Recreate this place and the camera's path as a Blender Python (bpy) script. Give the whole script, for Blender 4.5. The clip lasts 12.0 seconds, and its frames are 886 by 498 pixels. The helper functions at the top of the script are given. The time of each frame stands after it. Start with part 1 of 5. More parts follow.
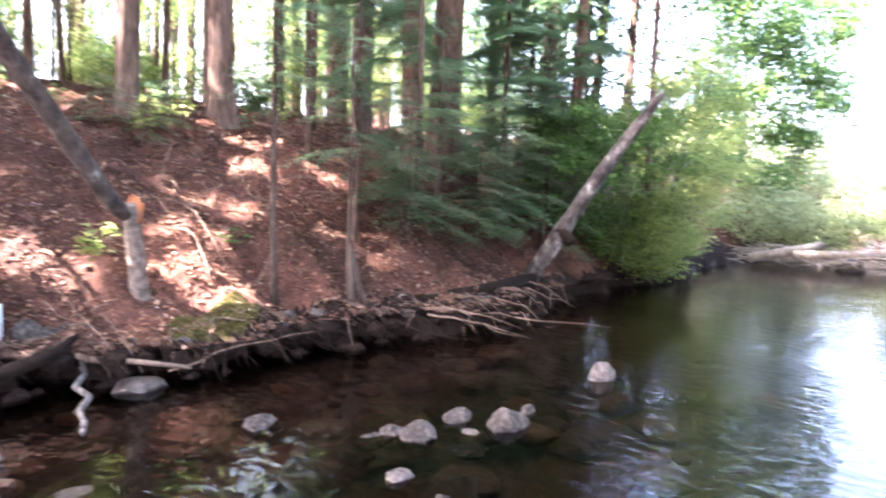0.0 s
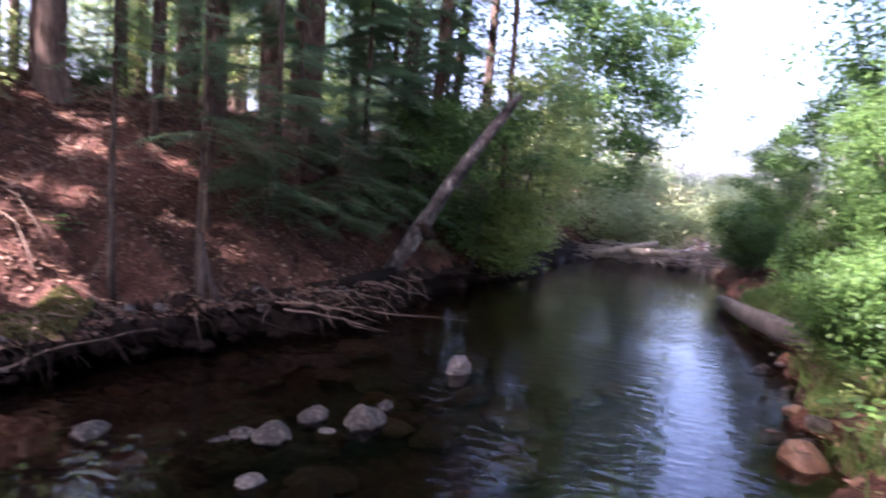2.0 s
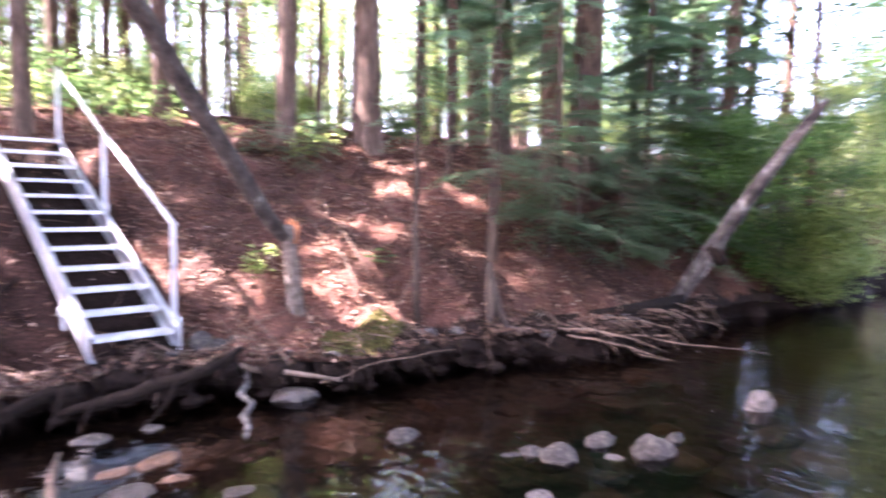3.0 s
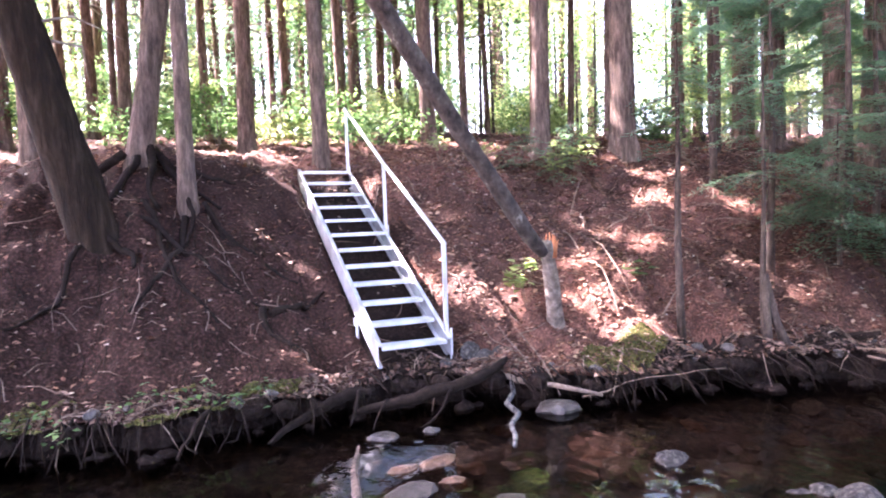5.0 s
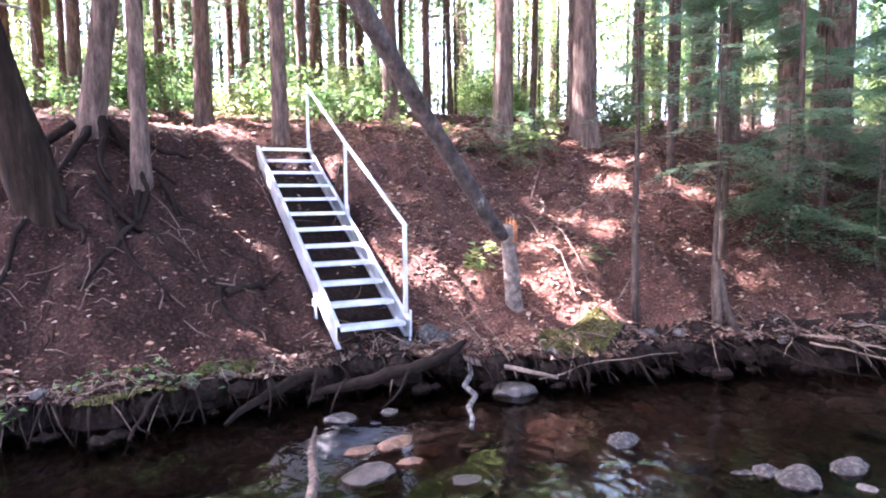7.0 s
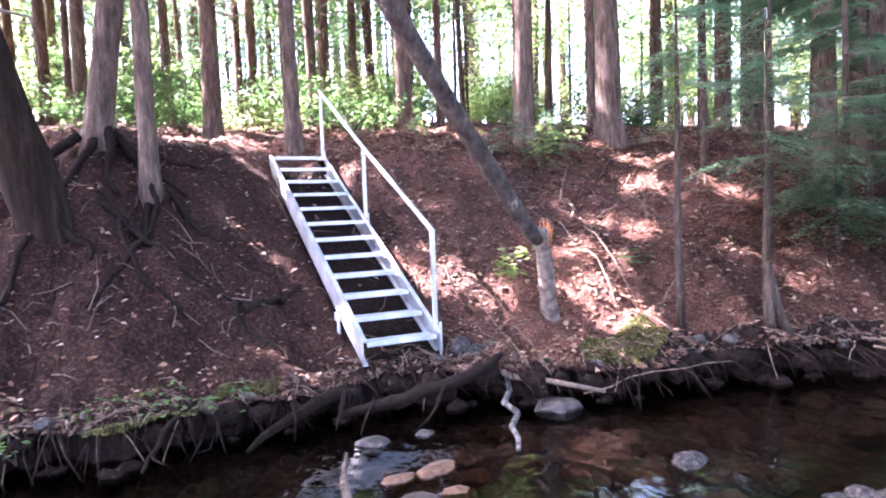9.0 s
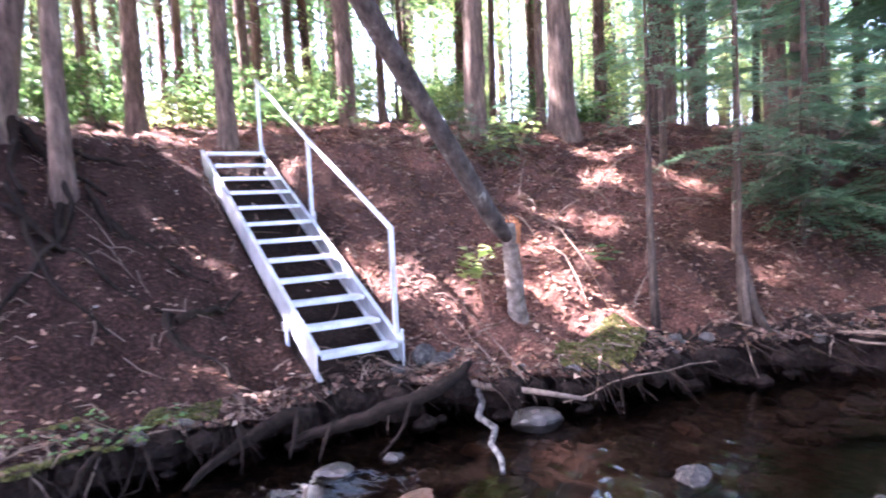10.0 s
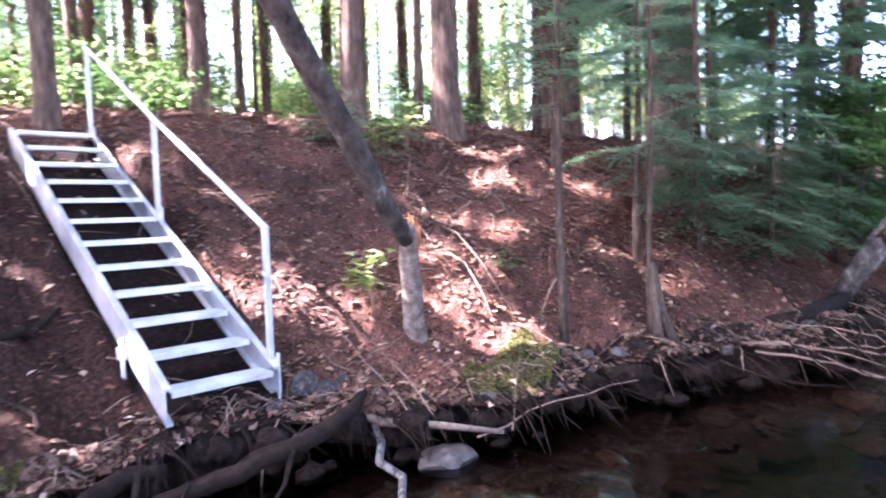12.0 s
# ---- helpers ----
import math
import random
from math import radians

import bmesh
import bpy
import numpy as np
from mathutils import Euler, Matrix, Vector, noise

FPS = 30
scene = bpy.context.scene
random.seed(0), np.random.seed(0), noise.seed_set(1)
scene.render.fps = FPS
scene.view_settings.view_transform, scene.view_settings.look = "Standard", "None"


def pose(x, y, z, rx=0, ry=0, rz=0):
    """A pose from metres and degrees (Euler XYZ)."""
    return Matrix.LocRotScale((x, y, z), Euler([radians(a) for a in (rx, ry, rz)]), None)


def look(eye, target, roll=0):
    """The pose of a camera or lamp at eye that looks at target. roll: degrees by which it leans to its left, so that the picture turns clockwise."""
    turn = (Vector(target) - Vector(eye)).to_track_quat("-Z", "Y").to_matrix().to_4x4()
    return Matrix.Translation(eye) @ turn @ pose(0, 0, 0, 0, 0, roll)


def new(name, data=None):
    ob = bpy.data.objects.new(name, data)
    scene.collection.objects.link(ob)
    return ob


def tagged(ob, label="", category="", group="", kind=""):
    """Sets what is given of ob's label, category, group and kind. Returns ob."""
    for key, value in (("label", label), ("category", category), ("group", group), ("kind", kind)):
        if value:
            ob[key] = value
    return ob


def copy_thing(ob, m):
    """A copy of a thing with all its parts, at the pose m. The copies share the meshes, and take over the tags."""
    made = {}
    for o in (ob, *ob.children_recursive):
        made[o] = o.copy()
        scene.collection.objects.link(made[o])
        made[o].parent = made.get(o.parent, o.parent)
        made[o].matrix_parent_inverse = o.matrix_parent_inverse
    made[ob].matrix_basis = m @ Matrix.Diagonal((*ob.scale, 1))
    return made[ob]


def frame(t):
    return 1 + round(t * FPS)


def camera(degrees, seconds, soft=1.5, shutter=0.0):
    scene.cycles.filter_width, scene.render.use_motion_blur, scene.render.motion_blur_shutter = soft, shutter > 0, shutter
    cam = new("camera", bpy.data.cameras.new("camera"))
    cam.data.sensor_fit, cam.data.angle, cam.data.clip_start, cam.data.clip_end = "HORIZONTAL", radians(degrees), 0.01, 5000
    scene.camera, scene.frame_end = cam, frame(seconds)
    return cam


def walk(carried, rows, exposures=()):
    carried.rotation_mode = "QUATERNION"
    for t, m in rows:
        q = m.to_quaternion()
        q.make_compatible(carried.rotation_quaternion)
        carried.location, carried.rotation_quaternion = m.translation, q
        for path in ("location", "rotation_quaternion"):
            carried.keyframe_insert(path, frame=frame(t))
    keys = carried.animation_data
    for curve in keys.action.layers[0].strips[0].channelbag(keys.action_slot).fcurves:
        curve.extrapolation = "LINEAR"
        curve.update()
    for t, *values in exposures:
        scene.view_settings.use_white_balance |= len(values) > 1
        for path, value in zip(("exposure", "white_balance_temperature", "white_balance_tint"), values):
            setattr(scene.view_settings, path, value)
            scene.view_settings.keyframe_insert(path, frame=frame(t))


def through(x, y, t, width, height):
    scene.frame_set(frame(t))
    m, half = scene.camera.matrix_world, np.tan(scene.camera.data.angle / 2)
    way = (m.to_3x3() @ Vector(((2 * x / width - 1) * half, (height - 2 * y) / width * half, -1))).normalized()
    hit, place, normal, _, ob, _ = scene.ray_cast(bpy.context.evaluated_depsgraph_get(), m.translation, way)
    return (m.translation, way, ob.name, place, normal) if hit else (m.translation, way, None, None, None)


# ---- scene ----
cam = camera(68.0, 12.0, soft=2.0, shutter=0.5)
# seconds, eye, target, roll
PATH = [
    (0, (-1.746, -6.116, 1.719), (-0.084, -5.017, 1.544), 1.7),
    (0.5, (-1.742, -6.114, 1.72), (0.052, -5.258, 1.501), 2.7),
    (1, (-1.69, -6.08, 1.729), (0.169, -5.38, 1.5), 3.6),
    (1.5, (-1.697, -6.084, 1.728), (0.225, -5.567, 1.53), 5.3),
    (2, (-1.684, -6.074, 1.73), (0.173, -5.353, 1.552), 3.8),
    (2.5, (-1.735, -6.108, 1.723), (-0.036, -5.058, 1.611), 1.5),
    (3, (-1.775, -6.132, 1.715), (-0.378, -4.706, 1.592), 0.7),
    (3.5, (-1.781, -6.142, 1.706), (-0.739, -4.437, 1.642), -1.1),
    (5.5, (-1.881, -6.187, 1.84), (-1.122, -4.34, 1.728), -1.9),
    (6, (-1.871, -6.162, 1.816), (-1.068, -4.336, 1.683), -0.9),
    (6.5, (-1.871, -6.165, 1.842), (-1.07, -4.339, 1.697), -1.7),
    (7, (-1.882, -6.169, 1.843), (-1.005, -4.379, 1.679), -0.5),
    (7.5, (-1.895, -6.179, 1.77), (-1.061, -4.366, 1.629), -1.9),
    (9.5, (-1.855, -5.361, 1.739), (-0.968, -3.572, 1.622), -2.3),
    (10, (-1.821, -5.046, 1.686), (-0.792, -3.336, 1.564), -2.9),
    (10.5, (-1.819, -4.802, 1.737), (-0.615, -3.216, 1.551), -0.3),
    (11, (-1.751, -4.612, 1.677), (-0.59, -2.997, 1.468), -5.7),
    (11.5, (-1.607, -4.4, 1.614), (-0.392, -2.817, 1.495), -0.3),
    (12, (-1.526, -4.094, 1.626), (-0.148, -2.65, 1.508), -1.7),
]
EXPOSURES = [(0, 5.3, 6000, 31), (0.6, 4.8, 5900, 34), (1.2, 3.9, 5700, 39), (1.6, 3.65, 5650, 40), (2.0, 3.5, 5650, 40), (2.5, 3.9, 5750, 39), (2.8, 4.65, 5800, 40), (3.1, 5.1, 5850, 41), (5.3, 5.1, 5600, 37), (12.0, 5.0, 5350, 35)]
walk(cam, [(t, look(eye, target, roll)) for t, eye, target, roll in PATH], EXPOSURES)

# ---- world, sun and sky ----
SUN_AZ, SUN_EL = math.radians(135), math.radians(48)
to_sun = Vector((math.cos(SUN_AZ) * math.cos(SUN_EL), math.sin(SUN_AZ) * math.cos(SUN_EL), math.sin(SUN_EL)))
world = bpy.data.worlds.new("world")
scene.world = world
world.use_nodes = True
wn = world.node_tree.nodes
sky = wn.new("ShaderNodeTexSky")
sky.sky_type = "NISHITA"
sky.sun_disc = False
sky.sun_elevation = SUN_EL
sky.sun_rotation = math.radians(90) - SUN_AZ
sky.dust_density = 7.0
world.node_tree.links.new(sky.outputs[0], wn["Background"].inputs[0])
wn["Background"].inputs[1].default_value = 0.15
sun_data = bpy.data.lights.new("sun", "SUN")
sun_data.energy, sun_data.angle, sun_data.color = 5.0, radians(0.53), (1.0, 0.9, 0.78)
sun = new("sun", sun_data)
sun.matrix_world = look((0, 0, 30), Vector((0, 0, 30)) - to_sun)


# ---- materials ----
def material(name):
    m = bpy.data.materials.new(name)
    m.use_nodes = True
    return m, m.node_tree.nodes, m.node_tree.links, m.node_tree.nodes["Principled BSDF"]


def noise_node(n, l, scale, detail=6, stretch=(1, 1, 1), rough=0.6, source="Object"):
    tc, mp, tex = n.new("ShaderNodeTexCoord"), n.new("ShaderNodeMapping"), n.new("ShaderNodeTexNoise")
    mp.inputs["Scale"].default_value = stretch
    tex.inputs["Scale"].default_value, tex.inputs["Detail"].default_value, tex.inputs["Roughness"].default_value = scale, detail, rough
    l.new(tc.outputs[source], mp.inputs[0])
    l.new(mp.outputs[0], tex.inputs["Vector"])
    return tex


def ramp(n, l, source, *stops):
    r = n.new("ShaderNodeValToRGB")
    while len(r.color_ramp.elements) < len(stops):
        r.color_ramp.elements.new(0.5)
    for e, (p, c) in zip(r.color_ramp.elements, stops):
        e.position, e.color = p, (*c, 1)
    l.new(source, r.inputs[0])
    return r


def blend(n, l, fac, a, b, kind="MIX"):
    x = n.new("ShaderNodeMix")
    x.data_type, x.blend_type = "RGBA", kind
    if isinstance(fac, float):
        x.inputs[0].default_value = fac
    else:
        l.new(fac, x.inputs[0])
    l.new(a, x.inputs[6])
    l.new(b, x.inputs[7])
    return x.outputs[2]


def bump(n, l, source, strength, distance, normal_to):
    b = n.new("ShaderNodeBump")
    b.inputs["Strength"].default_value, b.inputs["Distance"].default_value = strength, distance
    l.new(source, b.inputs["Height"])
    l.new(b.outputs[0], normal_to)
    return b


def grain(name, stops, scale, stretch=(1, 1, 1), coarse=1.5, rough=0.9, relief=0.6, depth=0.02, tint=0.5):
    """A matt natural surface: fine grain, broad patches over it, and relief."""
    m, n, l, p = material(name)
    a = noise_node(n, l, scale, 8, stretch, 0.7)
    b = noise_node(n, l, coarse, 4)
    ca = ramp(n, l, a.outputs[0], *stops)
    cb = ramp(n, l, b.outputs[0], (0.3, (0.55, 0.52, 0.5)), (0.7, (1.25, 1.2, 1.15)))
    l.new(blend(n, l, tint, ca.outputs[0], cb.outputs[0], "MULTIPLY"), p.inputs["Base Color"])
    p.inputs["Roughness"].default_value = rough
    p.inputs["Specular IOR Level"].default_value = 0.25
    bump(n, l, a.outputs[0], relief, depth, p.inputs["Normal"])
    return m


def leafy(name, colors, through=0.45, rough=0.5, spread=0.8):
    """Thin leaves: some light passes through them; every leaf differs."""
    m, n, l, p = material(name)
    geo = n.new("ShaderNodeNewGeometry")
    c = ramp(n, l, geo.outputs["Random Per Island"], *[(i / max(1, len(colors) - 1), k) for i, k in enumerate(colors)])
    big = noise_node(n, l, spread, 3)
    cb = ramp(n, l, big.outputs[0], (0.3, (0.6, 0.65, 0.6)), (0.7, (1.3, 1.2, 1.0)))
    col = blend(n, l, 0.6, c.outputs[0], cb.outputs[0], "MULTIPLY")
    l.new(col, p.inputs["Base Color"])
    p.inputs["Roughness"].default_value = rough
    p.inputs["Specular IOR Level"].default_value = 0.3
    t, mix = n.new("ShaderNodeBsdfTranslucent"), n.new("ShaderNodeMixShader")
    # transmitted colour brightened; saturation lowered to stand in for distant haze
    bright = n.new("ShaderNodeHueSaturation")
    bright.inputs["Saturation"].default_value, bright.inputs["Value"].default_value = 0.92, 2.2
    l.new(col, bright.inputs["Color"])
    l.new(bright.outputs[0], t.inputs[0])
    mix.inputs[0].default_value = through
    l.new(p.outputs[0], mix.inputs[1])
    l.new(t.outputs[0], mix.inputs[2])
    l.new(mix.outputs[0], n["Material Output"].inputs[0])
    return m


BARK = grain("bark_brown", [(0.3, (0.025, 0.016, 0.011)), (0.5, (0.115, 0.078, 0.056)), (0.74, (0.29, 0.205, 0.15))], 15, (1, 1, 0.22), 1.2, 0.95, 1.0, 0.05)
BARK_SAP = grain("bark_sapling", [(0.3, (0.012, 0.008, 0.006)), (0.5, (0.05, 0.034, 0.024)), (0.76, (0.14, 0.1, 0.07))], 18, (1, 1, 0.4), 2.0, 0.95, 0.6, 0.015)
LICHEN = grain("bark_whitened", [(0.4, (0.02, 0.016, 0.013)), (0.52, (0.07, 0.058, 0.05)), (0.58, (0.11, 0.098, 0.085)), (0.68, (0.34, 0.32, 0.28))], 7, (1, 1, 0.6), 2.5, 0.95, 0.8, 0.02)
BARK_DARK = grain("bark_dark", [(0.3, (0.007, 0.005, 0.004)), (0.5, (0.02, 0.013, 0.008)), (0.75, (0.062, 0.042, 0.029))], 9, (1, 1, 0.16), 1.2, 0.95, 1.0, 0.05)
BARK_SNAG = grain("bark_lichened", [(0.35, (0.016, 0.012, 0.009)), (0.52, (0.06, 0.046, 0.036)), (0.62, (0.09, 0.074, 0.058)), (0.7, (0.27, 0.25, 0.21))], 11, (1, 1, 0.6), 2.5, 0.95, 0.8, 0.02)
BARK_GREY = grain("bark_grey", [(0.3, (0.025, 0.021, 0.018)), (0.5, (0.085, 0.072, 0.06)), (0.76, (0.22, 0.2, 0.175))], 11, (1, 1, 0.25), 2.0, 0.95, 0.8, 0.03)
BARK_PALE = grain("bark_pale", [(0.36, (0.05, 0.037, 0.028)), (0.5, (0.12, 0.092, 0.07)), (0.75, (0.31, 0.26, 0.21))], 9, (1, 1, 1.3), 3.0, 0.85, 0.5, 0.01)
BIRCH = grain("birch_bark", [(0.44, (0.015, 0.012, 0.01)), (0.52, (0.11, 0.098, 0.085)), (0.78, (0.3, 0.275, 0.24))], 13, (1, 1, 1), 2.0, 0.7, 0.3, 0.004)
DEADWOOD = grain("weathered_wood", [(0.3, (0.09, 0.07, 0.055)), (0.55, (0.26, 0.22, 0.18)), (0.8, (0.46, 0.42, 0.36))], 14, (1, 1, 0.3), 2.0, 0.9, 0.5, 0.01)
SPLIT = grain("torn_red_wood", [(0.3, (0.2, 0.06, 0.02)), (0.7, (0.5, 0.2, 0.08))], 20, (1, 1, 0.1), 2.0, 0.9, 0.6, 0.02)
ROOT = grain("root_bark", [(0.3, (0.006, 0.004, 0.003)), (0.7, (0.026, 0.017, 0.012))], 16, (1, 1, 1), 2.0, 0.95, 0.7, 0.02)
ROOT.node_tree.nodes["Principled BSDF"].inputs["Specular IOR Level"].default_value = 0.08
STONE = grain("stone_grey", [(0.3, (0.013, 0.011, 0.009)), (0.5, (0.042, 0.035, 0.03)), (0.72, (0.17, 0.145, 0.12))], 24, (1, 1, 1), 5.0, 0.85, 0.9, 0.03)
STONE_DARK = grain("stone_wet", [(0.3, (0.02, 0.016, 0.013)), (0.7, (0.085, 0.068, 0.055))], 12, (1, 1, 1), 3.0, 0.35, 0.5, 0.02)
STONE_RUST = grain("stone_rust", [(0.3, (0.05, 0.024, 0.014)), (0.55, (0.14, 0.075, 0.042)), (0.8, (0.27, 0.17, 0.11))], 20, (1, 1, 1), 3.0, 0.45, 0.5, 0.02)
STONE_PALE = grain("stone_pale", [(0.3, (0.03, 0.025, 0.022)), (0.68, (0.18, 0.155, 0.135))], 24, (1, 1, 1), 5.0, 0.9, 0.9, 0.03)
MOSS_STONE = grain("stone_mossy", [(0.3, (0.012, 0.016, 0.006)), (0.55, (0.04, 0.05, 0.016)), (0.8, (0.1, 0.095, 0.06))], 18, (1, 1, 1), 3.0, 0.95, 0.8, 0.02)
MOSS = leafy("moss", [(0.03, 0.035, 0.008), (0.07, 0.07, 0.015), (0.12, 0.1, 0.03)], 0.2, 0.9, 3.0)
LEAF = leafy("leaf_green", [(0.03, 0.068, 0.018), (0.05, 0.105, 0.024), (0.085, 0.15, 0.034), (0.042, 0.09, 0.028)], 0.42)
LEAF_LIME = leafy("leaf_lime", [(0.09, 0.13, 0.035), (0.14, 0.18, 0.05), (0.2, 0.23, 0.08)], 0.6)
# far shrubs: haze is put into the leaf colour as a paler green
LEAF_HAZED = leafy("leaf_hazed", [(0.14, 0.18, 0.08), (0.2, 0.24, 0.12), (0.27, 0.3, 0.17)], 0.5)
NEEDLE = leafy("needles", [(0.045, 0.095, 0.05), (0.07, 0.13, 0.065), (0.1, 0.165, 0.075)], 0.42, 0.5)
GRASS = leafy("grass_green", [(0.04, 0.09, 0.015), (0.08, 0.14, 0.025), (0.17, 0.19, 0.06)], 0.35)
LITTER = leafy("dead_leaves", [(0.08, 0.036, 0.022), (0.16, 0.072, 0.042), (0.24, 0.135, 0.085), (0.11, 0.055, 0.036), (0.32, 0.21, 0.15), (0.06, 0.03, 0.02)], 0.12, 0.8)
LITTER_DARK = leafy("dark_leaves", [(0.03, 0.016, 0.01), (0.07, 0.036, 0.022), (0.11, 0.06, 0.04), (0.045, 0.024, 0.016), (0.16, 0.1, 0.07)], 0.1, 0.7)
LITTER_PALE = leafy("pale_leaves", [(0.35, 0.28, 0.22), (0.5, 0.44, 0.38), (0.28, 0.2, 0.14)], 0.15, 0.7)
TWIG = grain("twig", [(0.3, (0.07, 0.045, 0.03)), (0.7, (0.24, 0.17, 0.12))], 20, (1, 1, 1), 3.0, 0.9, 0.3, 0.005)
TWIG_PALE = grain("twig_pale", [(0.3, (0.1, 0.08, 0.06)), (0.7, (0.28, 0.24, 0.2))], 20, (1, 1, 1), 3.0, 0.85, 0.3, 0.005)


def ground_material():
    """Red-brown needle and leaf litter, worn to dark soil here and there."""
    m, n, l, p = material("leaf_litter_ground")
    fine, mid, big = noise_node(n, l, 38, 8, rough=0.75), noise_node(n, l, 7, 6, rough=0.65), noise_node(n, l, 0.9, 4)
    a = ramp(n, l, fine.outputs[0], (0.32, (0.018, 0.009, 0.007)), (0.48, (0.085, 0.042, 0.03)), (0.6, (0.19, 0.1, 0.07)), (0.74, (0.38, 0.26, 0.2)))
    b = ramp(n, l, mid.outputs[0], (0.35, (0.45, 0.4, 0.38)), (0.65, (1.2, 1.1, 1.0)))
    c = ramp(n, l, big.outputs[0], (0.4, (0.45, 0.45, 0.45)), (0.62, (1.15, 1.05, 1.0)))
    l.new(blend(n, l, 0.8, blend(n, l, 0.75, a.outputs[0], b.outputs[0], "MULTIPLY"), c.outputs[0], "MULTIPLY"), p.inputs["Base Color"])
    p.inputs["Roughness"].default_value = 0.95
    p.inputs["Specular IOR Level"].default_value = 0.15
    add = n.new("ShaderNodeMath")
    l.new(fine.outputs[0], add.inputs[0])
    l.new(mid.outputs[0], add.inputs[1])
    bump(n, l, add.outputs[0], 1.0, 0.035, p.inputs["Normal"])
    return m


GROUND = ground_material()
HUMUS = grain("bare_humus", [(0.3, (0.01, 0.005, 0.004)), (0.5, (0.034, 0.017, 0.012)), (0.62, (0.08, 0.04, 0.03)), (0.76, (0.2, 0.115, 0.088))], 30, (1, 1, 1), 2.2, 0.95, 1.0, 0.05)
# bank soil, also laid under the stairs to stand for their shade
SOIL_AND_SHADE = grain("dark_soil_and_shade", [(0.3, (0.006, 0.004, 0.003)), (0.55, (0.02, 0.013, 0.01)), (0.8, (0.07, 0.046, 0.034))], 22, (1, 1, 1), 2.0, 0.9, 1.0, 0.04)
BARK_DARK.node_tree.nodes["Principled BSDF"].inputs["Specular IOR Level"].default_value = 0.1
SOIL_AND_SHADE.node_tree.nodes["Principled BSDF"].inputs["Specular IOR Level"].default_value = 0.05
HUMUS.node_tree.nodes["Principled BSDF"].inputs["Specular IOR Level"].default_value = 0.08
BED = grain("stream_bed", [(0.34, (0.008, 0.006, 0.005)), (0.5, (0.035, 0.026, 0.019)), (0.68, (0.12, 0.095, 0.07))], 11, (1, 1, 1), 2.5, 0.8, 0.9, 0.05)


def water_material():
    m, n, l, p = material("stream_water")
    n.remove(p)
    clear, gloss, mix, fres = n.new("ShaderNodeBsdfTransparent"), n.new("ShaderNodeBsdfGlossy"), n.new("ShaderNodeMixShader"), n.new("ShaderNodeFresnel")
    clear.inputs[0].default_value = (0.34, 0.27, 0.21, 1)
    gloss.inputs["Roughness"].default_value = 0.0
    fres.inputs["IOR"].default_value = 1.33
    a, b = noise_node(n, l, 7.0, 1, (1.3, 0.7, 1), 0.4), noise_node(n, l, 19.0, 1, (1.3, 0.8, 1), 0.4)
    add = n.new("ShaderNodeMath")
    add.operation = "MULTIPLY_ADD"
    l.new(b.outputs[0], add.inputs[0])
    add.inputs[1].default_value = 0.22
    l.new(a.outputs[0], add.inputs[2])
    # calm and ruffled stretches
    calm = ramp(n, l, noise_node(n, l, 0.7, 3).outputs[0], (0.36, (0.35, 0.35, 0.35)), (0.6, (1, 1, 1)))
    bp = bump(n, l, add.outputs[0], 0.16, 0.03, gloss.inputs["Normal"])
    force = n.new("ShaderNodeMath")
    force.operation = "MULTIPLY"
    force.inputs[1].default_value = 0.42
    l.new(calm.outputs[0], force.inputs[0])
    l.new(force.outputs[0], bp.inputs["Strength"])
    l.new(bp.outputs[0], fres.inputs["Normal"])
    l.new(fres.outputs[0], mix.inputs[0])
    l.new(clear.outputs[0], mix.inputs[1])
    l.new(gloss.outputs[0], mix.inputs[2])
    l.new(mix.outputs[0], n["Material Output"].inputs[0])
    return m


WATER = water_material()


def metal_material():
    m, n, l, p = material("dull_aluminium")
    a, b = noise_node(n, l, 60, 4), noise_node(n, l, 4, 5)
    c = ramp(n, l, b.outputs[0], (0.35, (0.42, 0.42, 0.42)), (0.65, (0.66, 0.66, 0.65)))
    l.new(c.outputs[0], p.inputs["Base Color"])
    p.inputs["Metallic"].default_value = 0.75
    r = n.new("ShaderNodeMapRange")
    r.inputs[3].default_value, r.inputs[4].default_value = 0.38, 0.62
    l.new(b.outputs[0], r.inputs[0])
    l.new(r.outputs[0], p.inputs["Roughness"])
    bump(n, l, a.outputs[0], 0.15, 0.002, p.inputs["Normal"])
    return m


METAL = metal_material()


